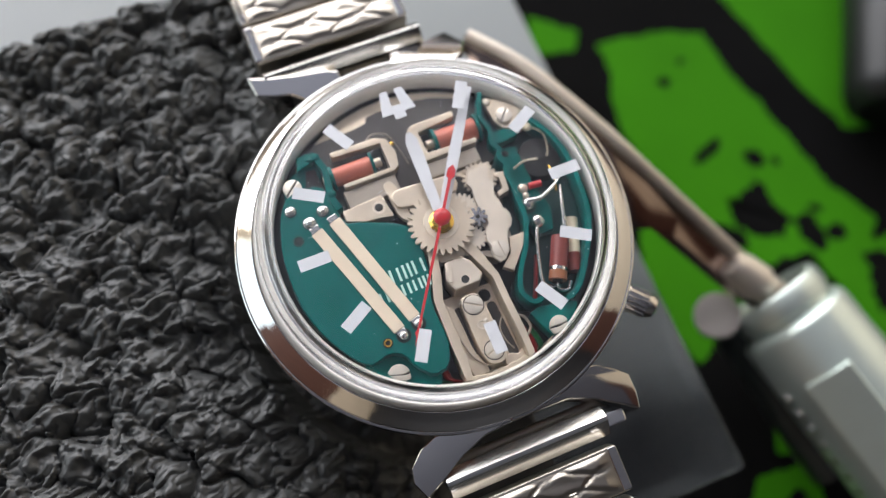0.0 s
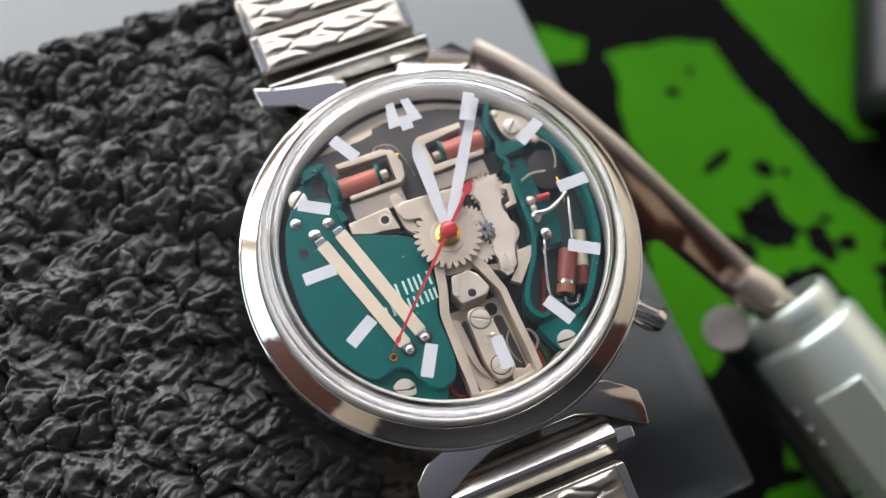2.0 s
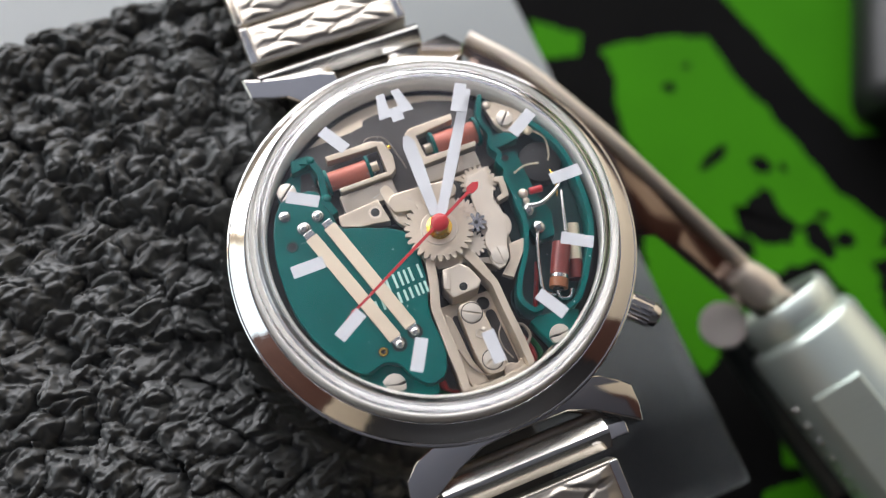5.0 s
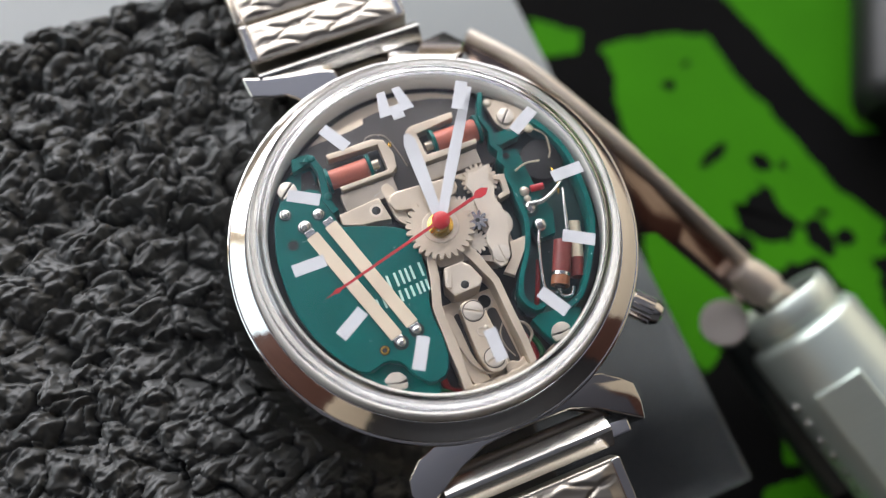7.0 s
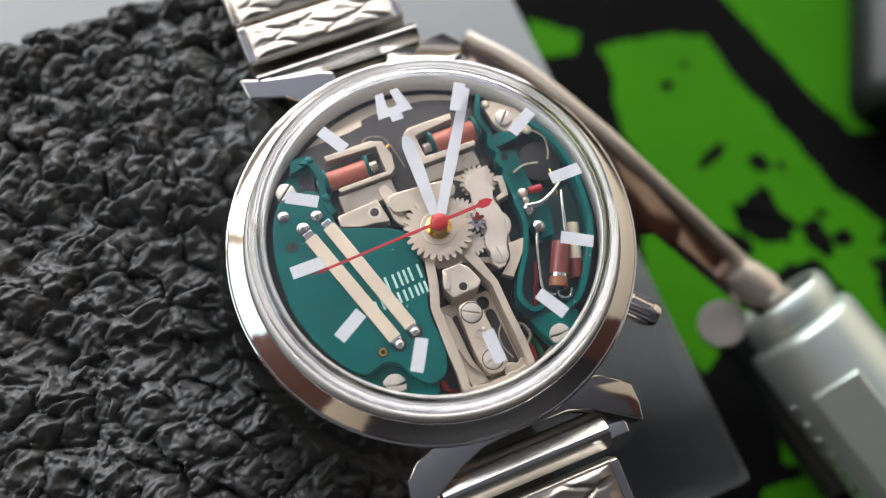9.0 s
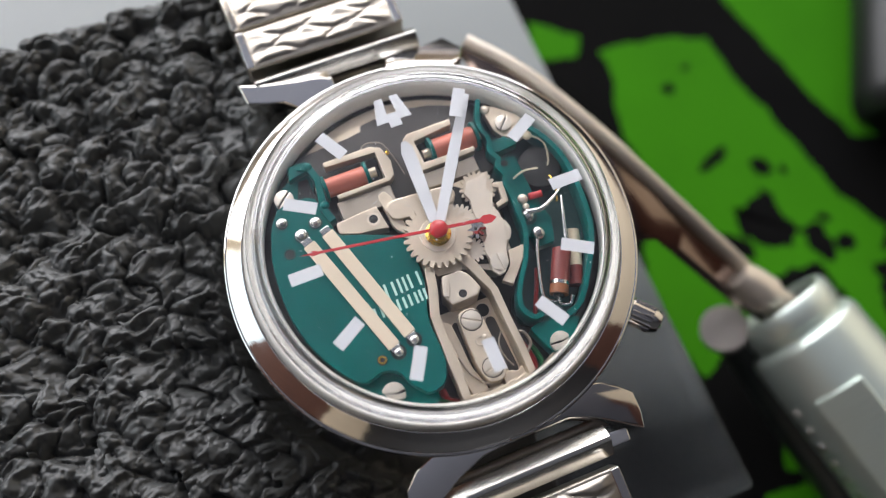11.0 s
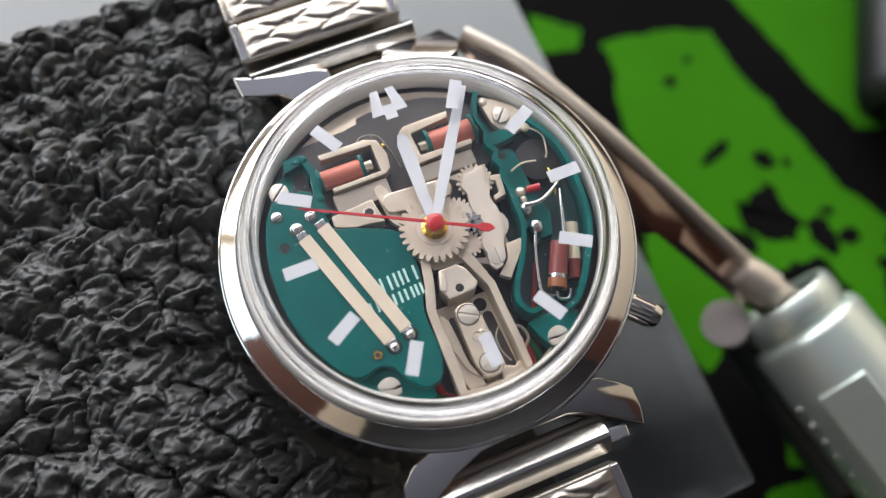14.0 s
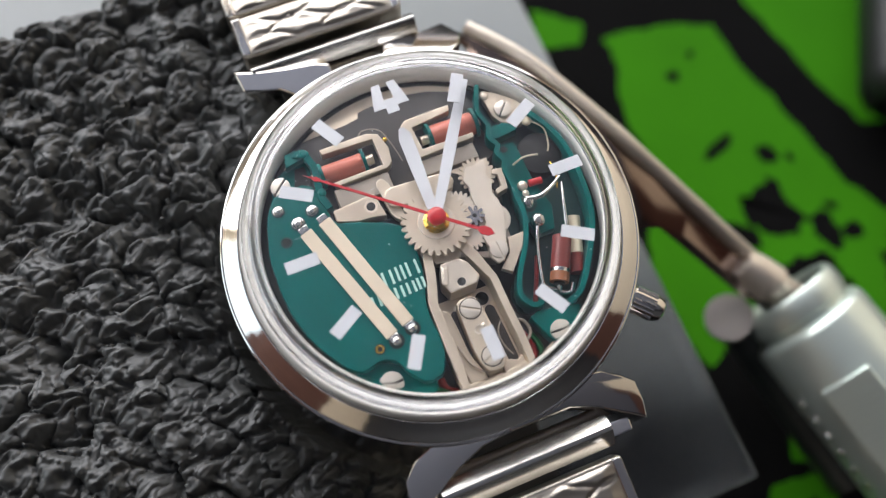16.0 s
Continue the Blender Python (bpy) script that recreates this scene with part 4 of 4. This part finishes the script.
def foam_top(x, y):
    p = Vector((x * 0.30, y * 0.36, 2.0))
    w = noise.noise_vector(p * 1.1) * 0.5 + noise.noise_vector(p * 2.6) * 0.14
    h = 0.7 + 1.3 * noise.noise(p * 0.5)
    q = p + w
    d, cells = noise.voronoi(q)
    off = q - cells[0]
    t = noise.cell_vector(cells[0] * 7.31 + Vector((1.0, 3.0, 1.0)))
    h += 0.9 * (t.z - 0.5) + 2.2 * ((t.x - 0.5) * off.x + (t.y - 0.5) * off.y) + 0.7 * (0.6 - d[0])
    h -= 0.55 * math.exp(-((d[1] - d[0]) / 0.17) ** 2)
    q2 = q * 2.1 + noise.noise_vector(p * 3.6) * 0.3
    d2, small = noise.voronoi(q2)
    t2 = noise.cell_vector(small[0] * 5.17 + Vector((2.0, 1.0, 4.0)))
    off = q2 - small[0]
    h += 0.75 * ((t2.x - 0.5) * off.x + (t2.y - 0.5) * off.y) + 0.4 * (0.5 - d2[0])
    h -= 0.24 * t2.z * math.exp(-((d2[1] - d2[0]) / 0.16) ** 2)
    # folds that run aslant over the lumps
    along, across = 0.91 * x + 0.41 * y, -0.41 * x + 0.91 * y
    fold = 1 - 2.4 * abs(noise.noise(Vector((along * 0.25, across * 0.95, 5.0)) + w * 1.2))
    fine = 1 - 2.4 * abs(noise.noise(Vector((along * 0.5, across * 2.1, 9.0)) + w * 1.6))
    h += (0.2 + 0.5 * t.x) * 0.62 * fold + 0.16 * t2.y * fine
    r = math.hypot(x - CX, y)
    k = min(1, max(0, (18.6 - r) / 1.4))
    h -= k * (3.6 + h * 0.5)
    # hollow added on the near left side to deepen the watch's shadow
    h -= 4.6 * max(0, min(1, 0.35 - 0.75 * y / max(r, 1) - 0.35 * x / max(r, 1))) * math.exp(-(max(0, r - 17.5) / 5.2) ** 2)
    # the pad curls down towards its near edge, shaped so to darken there
    s = 0.5 * (x + 12) - 0.87 * y - 2
    if s > 0:
        h -= min(0.04 * s * s, 0.9 * s)
    if -9.4 < x < 8 and abs(y) > 12:
        h = min(h, 0.35 * h - 0.5 - 0.04 * max(0, abs(y) - 22) - (0.8 if y < 0 else 0))
    rim = min(x - FX0, FX1 - x, y - FY0, FY1 - y)
    return h - 2.2 * max(0, 1 - rim / 2.5) ** 2


def build_foam():
    nx, ny = 440, 540
    me = bpy.data.meshes.new("foam_pad")
    xs, ys = np.linspace(FX0, FX1, nx), np.linspace(FY0, FY1, ny)
    vs = [(x * MM, y * MM, (BASE + foam_top(x, y)) * MM) for y in ys for x in xs]
    fs = [(j * nx + i, j * nx + i + 1, (j + 1) * nx + i + 1, (j + 1) * nx + i) for j in range(ny - 1) for i in range(nx - 1)]
    rim = [i for i in range(nx)] + [j * nx + nx - 1 for j in range(1, ny)] + [(ny - 1) * nx + i for i in range(nx - 2, -1, -1)] + [j * nx for j in range(ny - 2, 0, -1)]
    n0 = len(vs)
    vs += [(vs[i][0], vs[i][1], BOX_TOP * MM) for i in rim]
    m = len(rim)
    for k in range(m):
        a, b = rim[k], rim[(k + 1) % m]
        fs.append((b, a, n0 + k, n0 + (k + 1) % m))
    fs.append(tuple(range(n0 + m - 1, n0 - 1, -1)))
    me.from_pydata(vs, [], fs)
    me.materials.append(FOAM)
    me.shade_smooth()
    ob = new("foam_pad", me)
    tagged(ob, "thick black crumpled foam pad lying on a plastic box", "foam")


BOX_TOP = 15.5
build_foam()

# ---- plastic box under the foam ----
box_ob = new("plastic_box")
tagged(box_ob, "low translucent plastic box, pale on one part and clear on the rest", "box")
for name, q in (("lid", (-48, -29, 13.4, 23.4, 62, BOX_TOP - 0.02)), ("side_wall", (21.9, -28.9, 0.05, 23.3, 61.9, 13.35)), ("side_wall", (-47.9, -28.9, 0.05, -46.5, 61.9, 13.35)), ("side_wall", (-46.45, -28.9, 0.05, 21.85, -27.5, 13.35)), ("side_wall", (-46.45, 60.5, 0.05, 21.85, 61.9, 13.35))):
    part(name, boxm(*q[:3], *q[3:], 0.4, 3), BOXPL, box_ob).visible_shadow = False

# ---- hand tool leaning on the box ----
tool = new("hand_tool")
tool.matrix_world = spot(0, 0, BASE)
tagged(tool, "satin steel hand tool with a flat blade and round handle", "tool")


def build_tool():
    a, b = Vector((37.0, -15.2, -20.0)), Vector((47.0, -52.0, -25.0))
    d = (b - a).normalized()
    handle = part("handle", bevel(tube([tuple(a + d * 1.2), tuple(a + d * 1.6), tuple(a + d * 2.2), tuple(b)], [5.7, 6.2, 6.45, 7.0], 64), 0.2), TOOLSTEEL, tool, "satin steel round handle")
    up = Vector((-0.1, -0.35, 1.0))
    up = (up - d * up.dot(d)).normalized()
    side = d.cross(up)
    m = Matrix((side, d, up)).transposed().to_4x4()
    m.translation = (a + d * 5) * MM
    def onside(name, bm, material, parent, label="", ang=0.0):
        r = Matrix.Rotation(radians(ang), 4, "Y")
        return part(name, bm, material, parent, label, m @ r)
    onside("grip_panel", prism_b([(-2.7, 2.2), (2.7, 2.2), (2.7, 34), (-2.7, 34)], 5.4, 7.0, 0.3, 3), TOOLSTEEL, handle, "raised ribbed grip panel", 24)
    for k in range(32):
        onside("grip_rib", prism_b([(-1.9, 4 + k * 0.9), (1.9, 4 + k * 0.9), (1.9, 4.4 + k * 0.9), (-1.9, 4.4 + k * 0.9)], 6.8, 7.015, 0.1, 2), TOOLSTEEL, handle, "", 24)
    for k in range(11):
        onside("rivet", dome(0, 3 + k * 2.1, 6.55, 0.5, 0.7), SOLDER, handle, "", 78)
    # mouth of the handle: a dark disc paints its inner shade
    part("collar", lathe([(4.7, -2.3), (5.2, -2.3), (5.5, -1.9), (5.6, -0.6), (5.55, 0.3), (5.3, 0.5), (5.3, 1.3), (4.7, 1.3)], 64), TOOLSTEEL, tool, "steel collar", Matrix.Translation(a * MM) @ d.to_track_quat("Z", "Y").to_matrix().to_4x4())
    part("mouth", disc(0, 0, -1.5, -1.2, 4.8, 40, 0.02), TOOLDARK, tool, "dark disc painting the shaded inside of the handle", Matrix.Translation(a * MM) @ d.to_track_quat("Z", "Y").to_matrix().to_4x4())
    # blade: flat steel strip rising towards its tip
    spine = [(12.0, 21.5, -4.2), (16.3, 16.2, -4.6), (21.2, 7.7, -6.0), (24.5, 2.3, -8.2), (34.3, -10.5, -17.0), (37.0, -14.0, -19.0)]
    low = [(11.0, 20.8, -5.0), (14.2, 12.0, -6.4), (19.6, -3.0, -8.0), (22.8, -3.6, -9.4), (31.3, -12.1, -18.4), (35.0, -15.4, -20.6)]
    bm = bmesh.new()
    th = Vector((0.35, 0.5, -1.0)) * 0.9
    rows = []
    for s, l in zip(spine, low):
        s, l = Vector(s), Vector(l)
        rows.append([bm.verts.new(p) for p in (s, l, l + th * 0.5, s + th)])
    for p, q in zip(rows, rows[1:]):
        for k in range(4):
            bm.faces.new((p[k], p[(k + 1) % 4], q[(k + 1) % 4], q[k]))
    bm.faces.new(rows[0])
    bm.faces.new(rows[-1][::-1])
    bmesh.ops.recalc_face_normals(bm, faces=bm.faces)
    bevel(bm, 0.25, 2, 40)
    part("blade", bm, BLADE, tool, "flat polished steel blade")
    spine_path = [(x + 0.1, y - 0.1, z + 0.15) for x, y, z in spine]
    part("blade_spine", tube(curve(spine_path, 4), 0.75, 12), SPINE, tool, "thick satin spine of the blade")
    part("ferrule", bevel(tube([(31.6, -8.9, -15.6), (32.6, -9.9, -16.2), (34.2, -11.9, -17.2), (34.3, -12.0, -17.3), (36.6, -14.8, -18.8)], [1.5, 2.0, 2.2, 1.8, 2.0], 24), 0.15), SPINE, tool, "steel ferrule of the blade")
    part("thumb_disc", bevel(tube([(29.5, -13.2, -19.9), (29.9, -13.4, -21.2)], 2.6, 40), 0.25, 3), BUTTON, tool, "flat round steel button")
    part("side_arm", bevel(tube([(30.6, -14.2, -22.2), (33.0, -17.5, -25.0), (37.0, -34.0, -27.5)], [2.0, 2.6, 3.0], 24), 0.2), TOOLDARK, tool, "dark lower arm of the tool")


build_tool()

# ---- print on the mat ----
print_patch("print_field", [(37.2, 29.0), (40.3, 29.3), (47.0, 27.6), (52.2, 25.8), (53.0, 18.9), (55.6, 8.0), (57.8, -1.0), (61.1, -8.5), (72, -16), (70, -30), (56, -30), (50, -20), (42, -17), (35, -14), (30, -17), (27, -8), (30.0, 0.4), (35.4, 10.0), (35.0, 15.6), (35.2, 19.3), (37.2, 23.8)], MATGREEN, 0.05, 0.6, 3.1, "worn bright green print")
print_patch("print_field", [(29.8, 37), (35.8, 31.8), (33.8, 29.3), (28, 30.8)], MATGREEN, 0.05, 0.5, 5.2)
print_patch("print_field", [(57.0, 40), (57.6, 29.7), (59.5, 22.5), (61.3, 13.8), (64, 5.0), (80, 0), (100, 20), (95, 48), (60, 50)], MATGREEN, 0.05, 0.35, 8.4, "bright green print")
print_patch("print_field", [(36.2, -24.0), (38.5, -24.8), (36, -30.9), (33.6, -30.2)], MATGREEN, 0.05, 0.6, 2.2)
print_patch("print_field", [(30, -31.5), (37, -32.8), (36, -40), (22, -42)], MATGREEN, 0.05, 0.8, 6.2)
for i, (x, y, rx, ry, turn) in enumerate(((43.5, 20.3, 1.1, 0.9, 0), (47.5, 22.5, 0.6, 0.5, 0), (44.3, 8.6, 3.0, 0.9, 20), (50.0, 5.6, 1.0, 1.6, 35), (46.5, -1.5, 3.2, 3.6, 20), (41.5, -3.5, 1.2, 2.6, 40), (54.0, -3.6, 0.9, 0.8, 0), (55.2, -8.0, 1.8, 1.1, -30), (37.0, -6.0, 0.9, 0.8, 0), (52.5, 4.0, 0.6, 0.7, 0), (62.5, -9.0, 3.5, 1.4, 20), (48, -12, 4, 3, 30), (58, -16, 3, 4, 0), (33, -36, 1.5, 1, 40), (52, -6.5, 2.0, 2.6, 30))):
    blot(x, y, rx, ry, turn, 10 + i * 1.7)

# ---- black handle lying at the edge of the mat ----
hb = new("screwdriver")
tagged(hb, "black round tool handle lying on the printed mat", "tool")
d0, d1 = Vector((67.0, 2.8, 6.6)), Vector((0.51, 0.86, 0.0))
body = part("grip", bevel(tube([tuple(d0 + d1 * f) for f in (0, 1.2, 3.0, 20, 24, 28, 70)], [4.6, 6.0, 6.5, 6.5, 5.9, 6.5, 6.5], 48), 0.15), LOUPE, hb)
part("ring", tube([tuple(d0 + d1 * 34), tuple(d0 + d1 * 36)], 6.55, 48), TOOLDARK, hb)

# ---- what moves ----
def motions():
    walk(second_hand, [(t, pose(0, 0, 0, 0, 0, -(213.2 + 6.02 * t))) for t in range(0, 17)])


motions()
